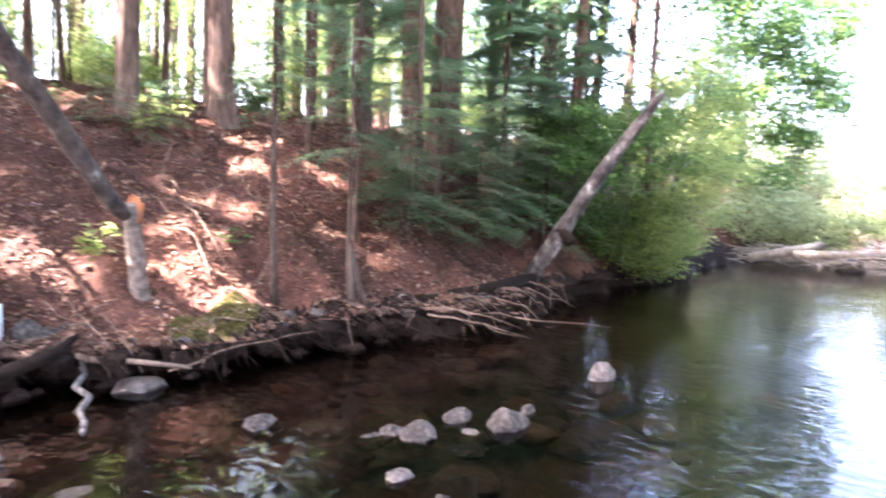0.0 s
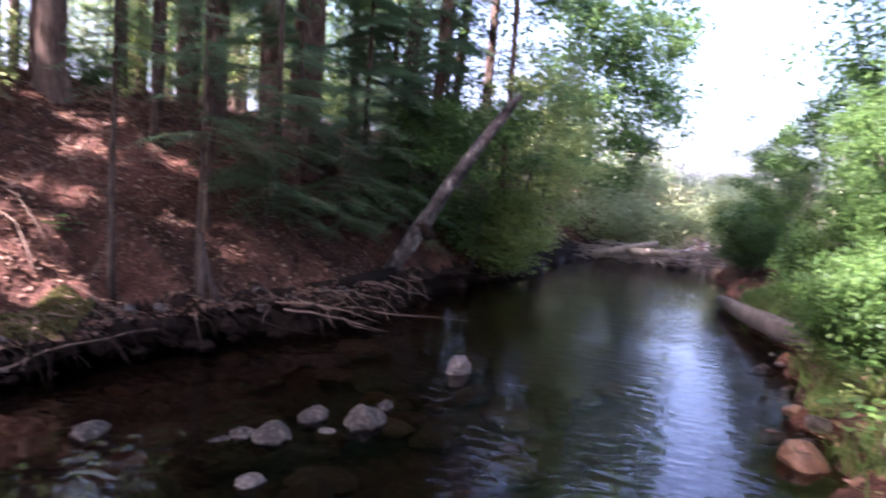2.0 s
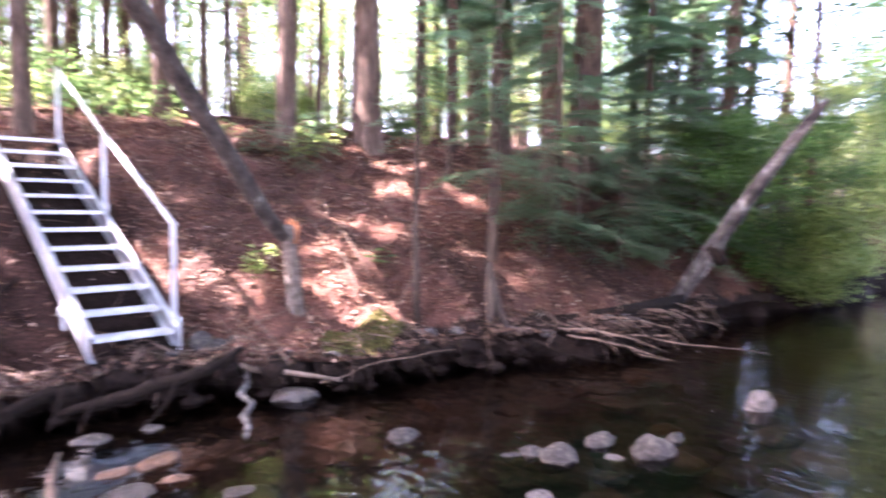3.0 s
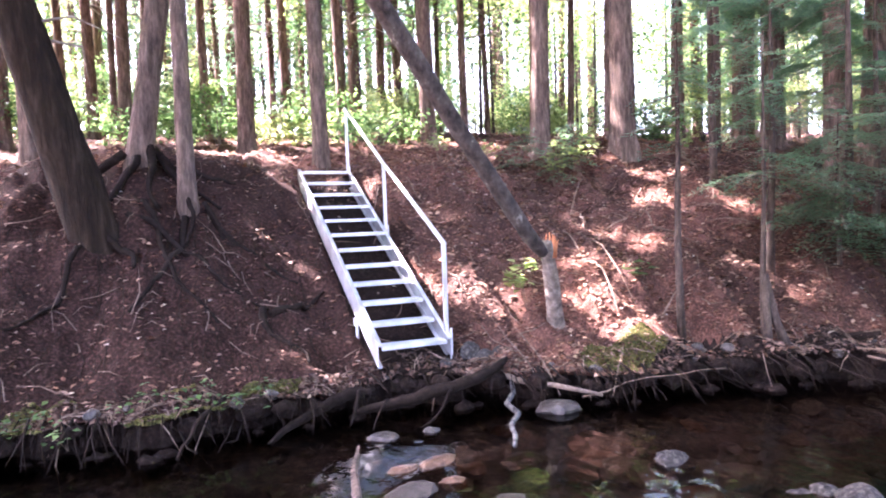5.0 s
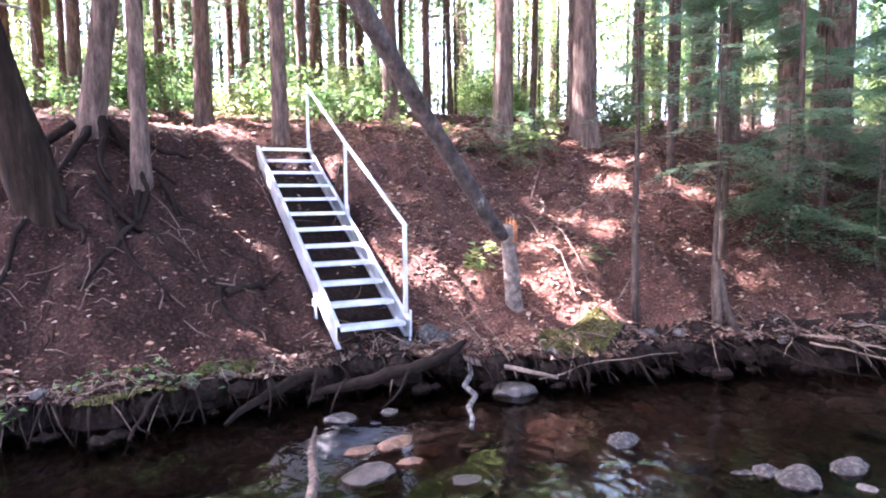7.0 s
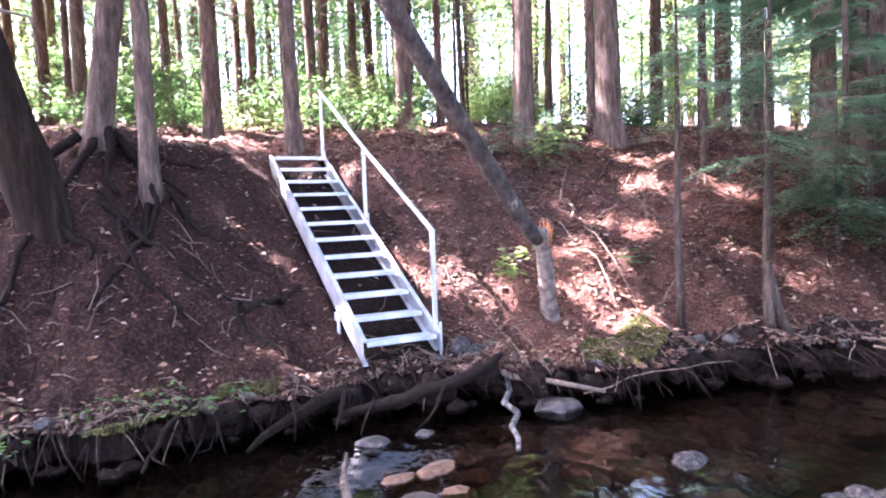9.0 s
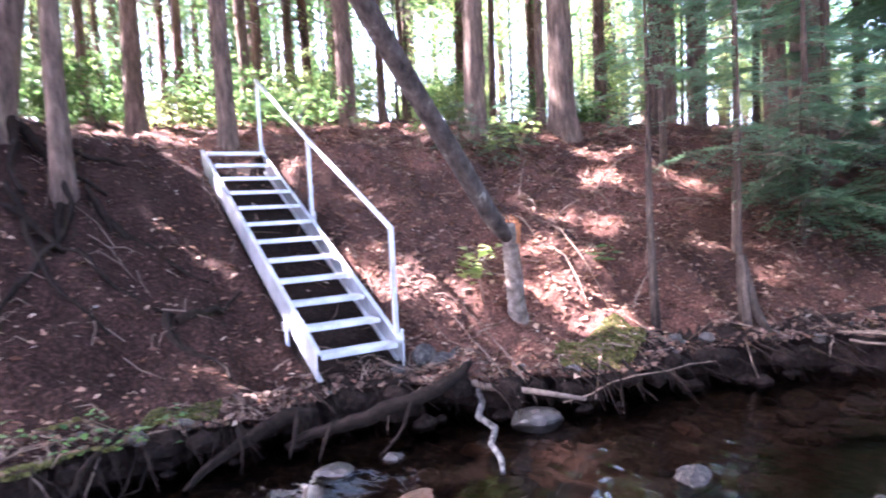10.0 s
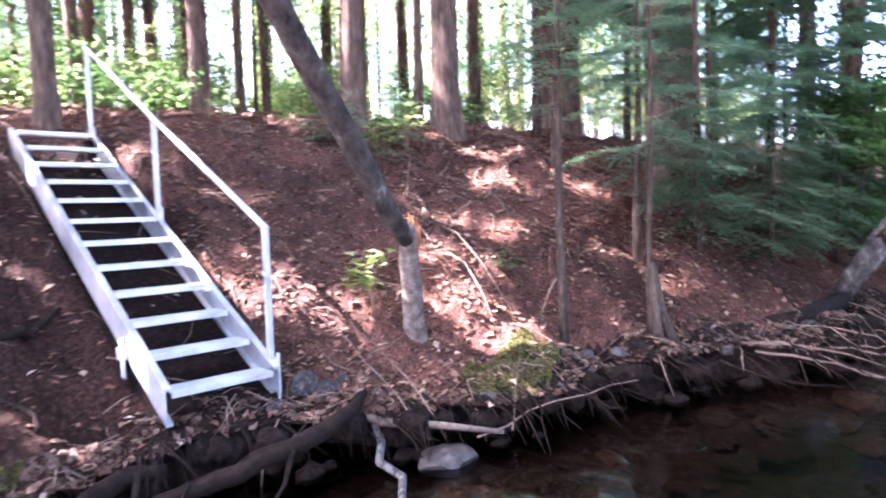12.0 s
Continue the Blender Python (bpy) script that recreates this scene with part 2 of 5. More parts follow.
# ---- building helpers ----
class Geo:
    """Vertices and faces gathered for one mesh."""

    def __init__(self):
        self.v, self.f = [], []

    def tube(self, pts, radii, sides=8, rough=0.0, seed=0.0, flare=0.0):
        """A tapered, closed tube along pts; rough pushes its skin in and out, flare spreads the foot into root buttresses."""
        pts = [Vector(p) for p in pts]
        base = len(self.v)
        ref = Vector((1, 0, 0)) if abs((pts[-1] - pts[0]).normalized().x) < 0.8 else Vector((0, 1, 0))
        for i, p in enumerate(pts):
            way = (pts[min(i + 1, len(pts) - 1)] - pts[max(i - 1, 0)]).normalized()
            u = (ref - way * ref.dot(way)).normalized()
            w = way.cross(u)
            for k in range(sides):
                a = 2 * math.pi * k / sides
                r = radii[i]
                if rough:
                    r *= 1 + rough * noise.noise(Vector((math.cos(a) * 1.7 + seed, math.sin(a) * 1.7, p.z * 2.0 + seed)))
                if flare:
                    r *= 1 + flare * math.exp(-max(0, p.z) / 0.22) * (0.6 + 0.5 * math.cos(a * 5 + seed))
                self.v.append(p + (u * math.cos(a) + w * math.sin(a)) * r)
        for i in range(len(pts) - 1):
            for k in range(sides):
                a, b = base + i * sides + k, base + i * sides + (k + 1) % sides
                self.f.append((a, b, b + sides, a + sides))
        self.f.append(tuple(base + k for k in reversed(range(sides))))
        self.f.append(tuple(base + (len(pts) - 1) * sides + k for k in range(sides)))
        return self

    def hexa(self, corners):
        """A solid with eight corners: four below, four above, in the same turn."""
        b = len(self.v)
        self.v += [Vector(c) for c in corners]
        self.f += [tuple(b + i for i in q) for q in ((3, 2, 1, 0), (4, 5, 6, 7), (0, 1, 5, 4), (1, 2, 6, 5), (2, 3, 7, 6), (3, 0, 4, 7))]
        return self

    def block(self, x0, x1, y0, y1, z0, z1):
        return self.hexa([(x0, y0, z0), (x1, y0, z0), (x1, y1, z0), (x0, y1, z0), (x0, y0, z1), (x1, y0, z1), (x1, y1, z1), (x0, y1, z1)])

    def mesh(self, name, mat, smooth_faces=True):
        me = bpy.data.meshes.new(name)
        me.from_pydata(self.v, [], self.f)
        me.materials.append(mat)
        if smooth_faces:
            me.polygons.foreach_set("use_smooth", [True] * len(me.polygons))
        me.update()
        return me


def quads(name, verts, mat):
    """A mesh of loose four-cornered leaves from an array (n, 4, 3)."""
    n = len(verts)
    me = bpy.data.meshes.new(name)
    me.vertices.add(4 * n)
    me.vertices.foreach_set("co", np.asarray(verts, np.float32).ravel())
    me.loops.add(4 * n)
    me.loops.foreach_set("vertex_index", np.arange(4 * n, dtype=np.int32))
    me.polygons.add(n)
    me.polygons.foreach_set("loop_start", np.arange(0, 4 * n, 4, dtype=np.int32))
    me.materials.append(mat)
    me.update(calc_edges=True)
    return me


def part(name, me, parent, label=""):
    ob = new(name, me)
    ob.parent = parent
    if label:
        ob["label"] = label
    return ob


def thing(name, label, category, at=(0, 0, 0), group="", me=None, kind=""):
    ob = new(name, me)
    ob.location = at
    return tagged(ob, label, category, group, kind)


def unit(a):
    return a / np.maximum(np.linalg.norm(a, axis=-1, keepdims=True), 1e-9)


def leaf_quads(rng, centres, size, aspect=0.5, flat=0.5, vary=0.4):
    """Diamond leaves at the centres, turned at random, lying the flatter the higher flat is."""
    n = len(centres)
    nrm = rng.normal(size=(n, 3))
    nrm[:, 2] = np.abs(nrm[:, 2]) + flat * 3
    nrm = unit(nrm)
    way = unit(np.cross(nrm, rng.normal(size=(n, 3))))
    side = np.cross(nrm, way)
    s = (size * (1 + vary * rng.uniform(-1, 1, n)))[:, None]
    fold = nrm * s * 0.12
    return np.stack([centres - way * s * 0.5, centres + side * s * aspect * 0.5 + fold, centres + way * s * 0.5, centres - side * s * aspect * 0.5 + fold], 1)


def cloud(rng, n, clumps, spread, centre, radii):
    """Points in clumps inside an ellipsoid: an uneven crown with gaps."""
    k = unit(rng.normal(size=(clumps, 3))) * rng.uniform(0.25, 1.0, (clumps, 1)) ** 0.6
    k = k * np.array(radii) + np.array(centre)
    pick = rng.integers(0, clumps, n)
    return k[pick] + rng.normal(size=(n, 3)) * spread * np.array([1, 1, 0.55])


def spray(rng, root, way, length, step=0.03, needle=0.07):
    """A flat conifer bough: side twigs along a drooping stem, each set with narrow needle blades."""
    way = np.array(way, float)
    flat_side = unit(np.cross(way, [0, 0, 1.0]))
    out = []
    count = max(3, int(length / (step * 1.6)))
    for i in range(count):
        f = (i + 0.6) / count
        stem = np.array(root) + way * length * f + np.array([0, 0, -0.28 * length * f * f])
        for sgn in (-1, 1):
            tw = unit(way * 0.75 + flat_side * sgn + np.array([0, 0, rng.uniform(-0.35, 0.1)]))
            tl = length * 0.42 * (1 - f) ** 0.8 * rng.uniform(0.7, 1.15) + 0.05
            m = max(2, int(tl / step))
            s = np.linspace(0.1, 1, m)[:, None]
            pts = stem + tw * tl * s + np.array([0, 0, -0.3 * tl]) * s * s + rng.normal(size=(m, 3)) * 0.008
            across = unit(np.cross(tw, [0, 0, 1.0]))
            for sg in (-1, 1):
                nd = unit(tw * 0.8 + across * sg + rng.normal(size=(m, 3)) * 0.2)
                wd = unit(np.cross(nd, [0, 0, 1.0])) * needle * 0.26
                nl = nd * needle * rng.uniform(0.7, 1.2, (m, 1))
                out.append(np.stack([pts, pts + nl * 0.5 + wd, pts + nl, pts + nl * 0.5 - wd], 1))
    return np.concatenate(out)


# ---- the lie of the land ----
STEPS, FOOT_Z, RISE, GOING, WIDTH = 12, 0.55, 0.1814, 0.327, 0.70
EDGE_X = [-40, -12, -6, -3, -2, -1.2, -0.4, 0.5, 1.0, 1.5, 1.9, 2.4, 3.3, 4.0, 4.7, 5.6, 6.8, 9.3, 12.7, 16, 20, 30, 60]
EDGE_Y = [9, 1.2, -0.1, -0.45, -0.58, -0.55, -0.36, -0.48, -0.66, -1.05, -1.2, -1.25, -1.4, -1.62, -2.0, -2.3, -2.1, -2.3, -2.5, -2.6, -3.0, -5, -14]
NEAR_X = [-40, -8, -4, -1, 1, 2.6, 4.4, 7.1, 9.0, 11.4, 16.9, 22, 30, 60]
NEAR_Y = [-2.0, -7.9, -8.0, -7.6, -7.2, -7.0, -7.0, -7.1, -6.9, -6.75, -6.6, -7.5, -10, -20]
PROF_D = [-6, -1.5, -0.5, -0.04, 0.03, 0.1, 0.5, 0.9, 1.25, 4.0, 5.0, 6.0, 12, 30, 80, 300]
PROF_A = [-0.30, -0.26, -0.20, -0.12, 0.14, 0.25, 0.35, 0.48, 0.68, 2.46, 2.72, 2.92, 3.9, 6.3, 11, 24]
PROF_B = [-0.30, -0.28, -0.24, -0.12, 0.14, 0.26, 0.40, 0.75, 1.10, 2.45, 2.80, 2.97, 3.9, 6.3, 11, 24]
BACK_D = [0, 0.08, 0.5, 1.5, 4, 12, 60, 300]
BACK_Z = [-0.12, 0.06, 0.25, 0.55, 1.0, 1.6, 4.0, 12]


def lerp(x, xs, ys):
    return float(np.interp(x, xs, ys))


def smooth(a, b, x):
    s = min(1.0, max(0.0, (x - a) / (b - a)))
    return s * s * (3 - 2 * s)


def bank_distance(x, y):
    return y - lerp(x, EDGE_X, EDGE_Y) - 0.07 * math.sin(4.3 * x + 1) - 0.035 * math.sin(9.7 * x) - 0.07 * noise.noise(Vector((2.9 * x, 0.3, 4.0))) - 0.05 * noise.noise(Vector((8.0 * x, 0.7, 1.0)))


def height(x, y):
    """Ground level: the stream bed, the far bank and its terrace, and the low near bank."""
    d = bank_distance(x, y)
    k = smooth(2.1, 3.0, x)
    z = lerp(d, PROF_D, PROF_A) * (1 - k) + lerp(d, PROF_D, PROF_B) * k
    b = lerp(x, NEAR_X, NEAR_Y) - y + 0.1 * math.sin(3.1 * x) + 0.06 * math.sin(7.3 * x + 1)
    if b > 0:
        z = lerp(b, BACK_D, BACK_Z)
    elif b > -1.2:
        z += 0.16 * (1 + b / 1.2)
    # the root mound left of the stairs
    z += 0.42 * math.exp(-(((x + 2.3) / 1.5) ** 2 + ((y - 2.9) / 1.3) ** 2))
    return z


def rough_height(x, y):
    d = bank_distance(x, y)
    z = height(x, y)
    k = smooth(-0.05, 0.4, d) if y > lerp(x, NEAR_X, NEAR_Y) else 0.5
    z += k * (0.16 * noise.noise(Vector((x * 0.9, y * 0.9, 3.1))) + 0.15 * noise.noise(Vector((x * 2.3, y * 2.3, 1.3)))
              + 0.06 * noise.noise(Vector((x * 6, y * 6, 5.0))) + 0.025 * noise.noise(Vector((x * 15, y * 15, 9.0))))
    z += (1 - k) * 0.05 * noise.noise(Vector((x * 3.2, y * 3.2, 8.0)))
    # sunk under the stairs to clear the treads and deepen the dark there
    if -0.2 < x < 0.95 and 0.1 < y < 3.75:
        side = smooth(-0.2, -0.05, x) * smooth(0.95, 0.8, x)
        z += side * min(0.0, FOOT_Z + y * RISE / GOING - 0.32 - z)
    return z


def undercut(x, y):
    """How far the face of the cut bank is hollowed out behind its lip here, and how far the lip sags."""
    d = bank_distance(x, y)
    if not -0.12 < d < 0.16 or not -9 < x < 11:
        return 0.0, 0.0
    ragged = noise.noise(Vector((x * 2.6, 0.4, 6.0))) + 0.5 * noise.noise(Vector((x * 7.5, 1.4, 2.0)))
    deep = max(0.06, 0.34 + 0.3 * ragged)
    s = (d + 0.12) / 0.28
    lip = math.exp(-((d - 0.1) / 0.05) ** 2)
    return deep * math.sin(math.pi * s) ** 1.3 - lip * 0.05 * noise.noise(Vector((x * 9.0, 3.0, 1.0))), lip * (0.035 * ragged)


def axis(parts):
    out = []
    for a, b, step in parts:
        out += list(np.arange(a, b, step))
    return out + [parts[-1][1]]


def build_ground():
    xs = axis([(-400, -60, 40), (-60, -14, 3), (-14, -4, 0.3), (-4, 7, 0.055), (7, 13, 0.12), (13, 24, 0.35), (24, 70, 3), (70, 400, 40)])
    ys = axis([(-400, -60, 40), (-60, -12, 3), (-12, -7.6, 0.3), (-7.6, -2.6, 0.1), (-2.6, 0.0, 0.022), (0.0, 0.3, 0.04), (0.3, 3.2, 0.06), (3.2, 7, 0.14), (7, 16, 0.4), (16, 70, 3), (70, 400, 40)])
    g = Geo()
    for y in ys:
        for x in xs:
            hollow, sag = undercut(x, y)
            g.v.append((x, y + hollow, rough_height(x, y) - sag))
    w = len(xs)
    mats = []
    for j in range(len(ys) - 1):
        for i in range(w - 1):
            a = j * w + i
            g.f.append((a, a + 1, a + w + 1, a + w))
            x, y = 0.5 * (xs[i] + xs[i + 1]), 0.5 * (ys[j] + ys[j + 1])
            z = height(x, y)
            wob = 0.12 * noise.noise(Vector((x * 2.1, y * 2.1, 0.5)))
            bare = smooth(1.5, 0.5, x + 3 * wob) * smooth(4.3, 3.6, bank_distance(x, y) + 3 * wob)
            # stair footprint: the shade under the treads is put in as dark soil
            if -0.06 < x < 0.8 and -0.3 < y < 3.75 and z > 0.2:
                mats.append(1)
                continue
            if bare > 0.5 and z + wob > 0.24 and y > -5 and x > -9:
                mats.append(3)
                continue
            mats.append(2 if z < -0.115 else (1 if z + wob < 0.22 + 0.2 * smooth(2.2, 3.2, x) and y > -5 else 0))
    me = g.mesh("ground", GROUND)
    me.materials.append(SOIL_AND_SHADE)
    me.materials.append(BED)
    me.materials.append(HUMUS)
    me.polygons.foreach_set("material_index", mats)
    thing("ground", "red-brown leaf-littered forest floor falling to a stream bed", "ground", me=me, kind="structure")


build_ground()


def build_water():
    xs, ys = [-60, -20, -8, -4, 0, 4, 8, 12, 17, 24, 60], [-16, -10, -8, -6, -4, -2, 0, 3, 10]
    g = Geo()
    for y in ys:
        for x in xs:
            g.v.append((x, y, 0.0))
    w = len(xs)
    for j in range(len(ys) - 1):
        for i in range(w - 1):
            a = j * w + i
            g.f.append((a, a + 1, a + w + 1, a + w))
    thing("water", "shallow clear brown stream water with small ripples", "water", me=g.mesh("water", WATER), kind="structure")


build_water()


# ---- the metal stairs ----


def build_stairs():
    stairs = thing("metal_stairs", "dull aluminium outdoor stairs with twelve open treads leaning on the bank", "stairs")
    slope = RISE / GOING
    top_y, top_z = GOING * (STEPS - 1), FOOT_Z + RISE * (STEPS - 1)
    for x in (-0.045, WIDTH):
        x1 = x + 0.045
        y0, y1 = -0.04, top_y + 0.2
        zt0, zt1, drop = FOOT_Z + 0.03, top_z + 0.05, 0.235
        outer, inner, web = (x, x1, x + 0.008) if x < 0 else (x1, x, x1 - 0.008)
        profile = [(outer, 0), (inner, 0), (inner, -0.014), (web, -0.014), (web, -drop + 0.014), (inner, -drop + 0.014), (inner, -drop), (outer, -drop)]
        g = Geo()
        g.v = [(px, y0, zt0 + pz) for px, pz in profile] + [(px, y1, zt1 + pz) for px, pz in profile]
        g.f = [(k, (k + 1) % 8, (k + 1) % 8 + 8, k + 8) for k in range(8)] + [tuple(range(7, -1, -1)), tuple(range(8, 16))]
        part("stringer", g.mesh("stringer", METAL, False), stairs, "aluminium channel side beam")
    g = Geo()
    g.block(0.003, WIDTH - 0.003, -0.03, 0.17, -0.006, 0.0)
    g.block(0.003, WIDTH - 0.003, -0.034, -0.026, -0.035, 0.002)
    g.block(0.003, WIDTH - 0.003, 0.162, 0.17, -0.03, 0.0)
    for i in range(6):
        y = -0.02 + i * 0.031
        g.block(0.006, WIDTH - 0.006, y, y + 0.012, 0.0, 0.005)
    tread = g.mesh("tread", METAL, False)
    for i in range(STEPS):
        ob = part("tread", tread, stairs, "ribbed aluminium tread")
        ob.location = (0, i * GOING, FOOT_Z + i * RISE)
    # hand rail with three posts
    line = [(0.728, 0.05, 1.545), (0.728, 1.98, 2.525), (0.728, 3.79, 3.5)]
    g = Geo().tube([(0.728, 0.03, 1.535), *line[:1], line[1], line[2], (0.728, 3.84, 3.525)], [0.024] * 5, 10)
    part("handrail", g.mesh("handrail", METAL), stairs, "round tubular handrail")
    for (x, y, z), low in zip(line, (FOOT_Z + 0.02, FOOT_Z + 1.98 * slope + 0.02, top_z + 0.03)):
        g = Geo()
        g.block(x - 0.019, x + 0.019, y - 0.019, y + 0.019, low, z - 0.01)
        p = part("post", g.mesh("post", METAL, False), stairs, "square aluminium post")
        g = Geo()
        g.block(0.748, 0.756, y - 0.045, y + 0.045, low - 0.12, low + 0.06)
        part("bracket", g.mesh("bracket", METAL, False), p)
        for dz in (-0.08, 0.02):
            g = Geo().tube([(0.754, y, low + dz), (0.77, y, low + dz)], [0.011, 0.011], 6)
            part("bolt", g.mesh("bolt", METAL, False), p)
    # clamp and leg on the outer side, part-way up
    g = Geo()
    g.tube([(-0.065, 0.62, 0.28), (-0.065, 0.62, 0.82)], [0.017, 0.017], 8)
    leg = part("support_leg", g.mesh("support_leg", METAL), stairs, "thin tubular ground leg")
    part("support_leg", Geo().tube([(0.768, 0.02, 0.24), (0.768, 0.02, 0.66)], [0.014, 0.014], 8).mesh("support_leg", METAL), stairs, "thin tubular ground leg")
    g = Geo()
    g.block(-0.095, -0.043, 0.58, 0.66, 0.68, 0.76)
    part("clamp", g.mesh("clamp", METAL, False), leg)


build_stairs()


# ---- trees ----
def crown_mesh(seed, mat, n, clumps, spread, centre, radii, size, aspect=0.5, flat=0.3):
    rng = np.random.default_rng(seed)
    return quads("crown", leaf_quads(rng, cloud(rng, n, clumps, spread, centre, radii), size, aspect, flat), mat)


# gaps cut in the canopy towards the sun, so that flecks fall on these places
E1 = to_sun.cross(Vector((0, 0, 1))).normalized()
E2 = E1.cross(to_sun)
LIT = [(2.81, 0.24, 1.2, 0.3), (2.54, -0.37, 0.6, 0.36), (1.44, 0.65, 0.91, 0.36), (3.58, 0.26, 1.33, 0.26), (4.31, 1.47, 2.08, 0.4), (-0.57, 0.06, 0.29, 0.16),
       (-0.53, 1.85, 1.34, 0.14), (0.7, 1.3, 1.35, 0.34), (0.4, 3.4, 2.5, 0.45), (1.92, -0.1, 0.9, 0.26), (2.39, -0.87, 0.28, 0.26), (3.7, 3.1, 4.2, 0.5), (5.1, 2.6, 3.6, 0.4),
       (2.5, 6.5, 3.2, 1.6), (-0.05, 0.3, 0.6, 0.2), (-1.6, 0.2, 0.45, 0.16), (5.6, 0.2, 1.4, 0.22), (6.3, 0.9, 1.9, 0.3), (3.3, 1.0, 1.6, 0.25), (0.75, 3.0, 3.1, 0.3),
       (6.5, -8.2, 2.2, 0.9), (8.5, -8.0, 2.6, 0.9), (4.8, -7.8, 0.8, 0.6), (12, -8, 2.8, 1.0)]
LIT += [(13, -2.4, 3.0, 1.3), (15.5, -2.3, 3.0, 1.4), (3.7, -7.6, 0.4, 0.5), (5.6, -7.7, 1.2, 0.7)]
LIT += [(-3, 10, 3.4, 2.2), (0, 11, 3.6, 2.2), (-6, 11, 3.6, 2.0), (4, 12, 4, 1.8), (1.2, 7.0, 3.2, 1.0), (-0.8, 5.8, 2.9, 0.8), (-3.5, 7, 3.2, 1.0), (19, -5.2, 0.6, 1.1), (22, -6, 1.5, 1.2)]
LIT_UV = [(Vector(p[:3]).dot(E1), Vector(p[:3]).dot(E2), p[3]) for p in LIT]


def shades(x, y, z):
    """Whether the canopy has a leaf here: not where a gap lets the sun through."""
    p = Vector((x, y, z))
    a, b = p.dot(E1), p.dot(E2)
    ragged = 0.75 + 0.6 * noise.noise(Vector((a * 4, b * 4, 2.0)))
    for u, v, r in LIT_UV:
        if (a - u) ** 2 + (b - v) ** 2 < (1.35 * r * ragged) ** 2:
            return False
    # leaf cover set by region: denser where less sun is wanted
    return noise.noise(Vector((a * 1.3, b * 1.3, 7.0))) + 0.5 * noise.noise(Vector((a * 4, b * 4, 4.0))) < (0.66 if a < 0.9 else 0.42 if a < 3.1 else 0.62)


def gapped_crown(seed, mat, n, clumps, spread, centre, radii, size, at, aspect=0.45, flat=0.3):
    rng = np.random.default_rng(seed)
    pts = cloud(rng, n, clumps, spread, centre, radii)
    pts = np.array([p for p in pts if shades(p[0] + at[0], p[1] + at[1], p[2] + at[2])])
    return quads("crown", leaf_quads(rng, pts, size, aspect, flat), mat)


# crowns reach from about eight metres up, where the trunks leave the view
HIGH = [crown_mesh(11 + i, NEEDLE if i % 2 else LEAF, 1100, 40, 0.4, (0, 0, 12.5 + i), (2.2, 2.2, 4.2), 0.26, 0.4) for i in range(4)]
MID = [crown_mesh(31 + i, (LEAF, NEEDLE, LEAF_LIME)[i % 3], 2600, 60, 0.32, (0, 0, 4.6), (1.9, 1.9, 3.6), 0.13, 0.5) for i in range(3)]


def trunk_points(x, y, z, h, lean, seed, n=12):
    pts = []
    for i in range(n):
        f = (i / (n - 1)) ** 2.0
        b = 0.06 * math.sin(f * 5 + seed)
        pts.append((lean[0] * f * h + b, lean[1] * f * h + 0.05 * math.cos(f * 4 + seed), -0.35 + f * h))
    return pts


FOREST = "tall forest trees on the terrace"


def tree(x, y, r, label, lean=(0.0, 0.0), h=17.0, mat=None, crown=None, crown_turn=0.0, flare=0.35, limbs=5, name="tree", group=""):
    """A tall forest trunk with dead side branches and its crown."""
    z = height(x, y)
    seed = x * 3.7 + y * 1.9
    t = thing(name, label, "tree", (x, y, z), group)
    pts = trunk_points(x, y, z, h, lean, seed, 22)
    radii = [0.8 * r * (1 - 0.5 * (i / 21) ** 1.4) for i in range(22)]
    g = Geo().tube(pts, radii, 20, 0.16, seed, flare)
    bole = part("trunk", g.mesh("trunk", mat or BARK), t)
    rng = random.Random(int(abs(seed) * 100))
    for i in range(limbs):
        hz = rng.uniform(2.0, 7.0)
        a = rng.uniform(0, 2 * math.pi)
        ln = rng.uniform(0.5, 1.7)
        cx, cy = lean[0] * hz, lean[1] * hz
        p = [(cx, cy, hz), (cx + math.cos(a) * ln * 0.5, cy + math.sin(a) * ln * 0.5, hz + 0.1), (cx + math.cos(a + 0.3) * ln, cy + math.sin(a + 0.3) * ln, hz + rng.uniform(-0.4, 0.2))]
        part("limb", Geo().tube(p, [0.022, 0.014, 0.004], 5).mesh("limb", DEADWOOD), bole, "thin bare dead branch")
    if crown is not None:
        if group == FOREST:
            k = int(crown_turn * 10)
            # crowns above the view widened here to hold back sun and sky light
            big = 1.6 if 3 < x < 12 and y < 4 else 1.3 if x < -5 else 1.0
            c = part("crown", gapped_crown(200 + k, NEEDLE if k % 2 else LEAF, int((6500 if y < 7 else 3600) * big * big), 60, 0.42 * big, (0, 0, 9.5 + k % 4), (2.8 * big, 2.8 * big, 4.4), 0.28, (x + lean[0] * 10, y + lean[1] * 10, z)), t)
        else:
            c = part("crown", crown, t)
        c.location = (lean[0] * 10, lean[1] * 10, 0)
    return t


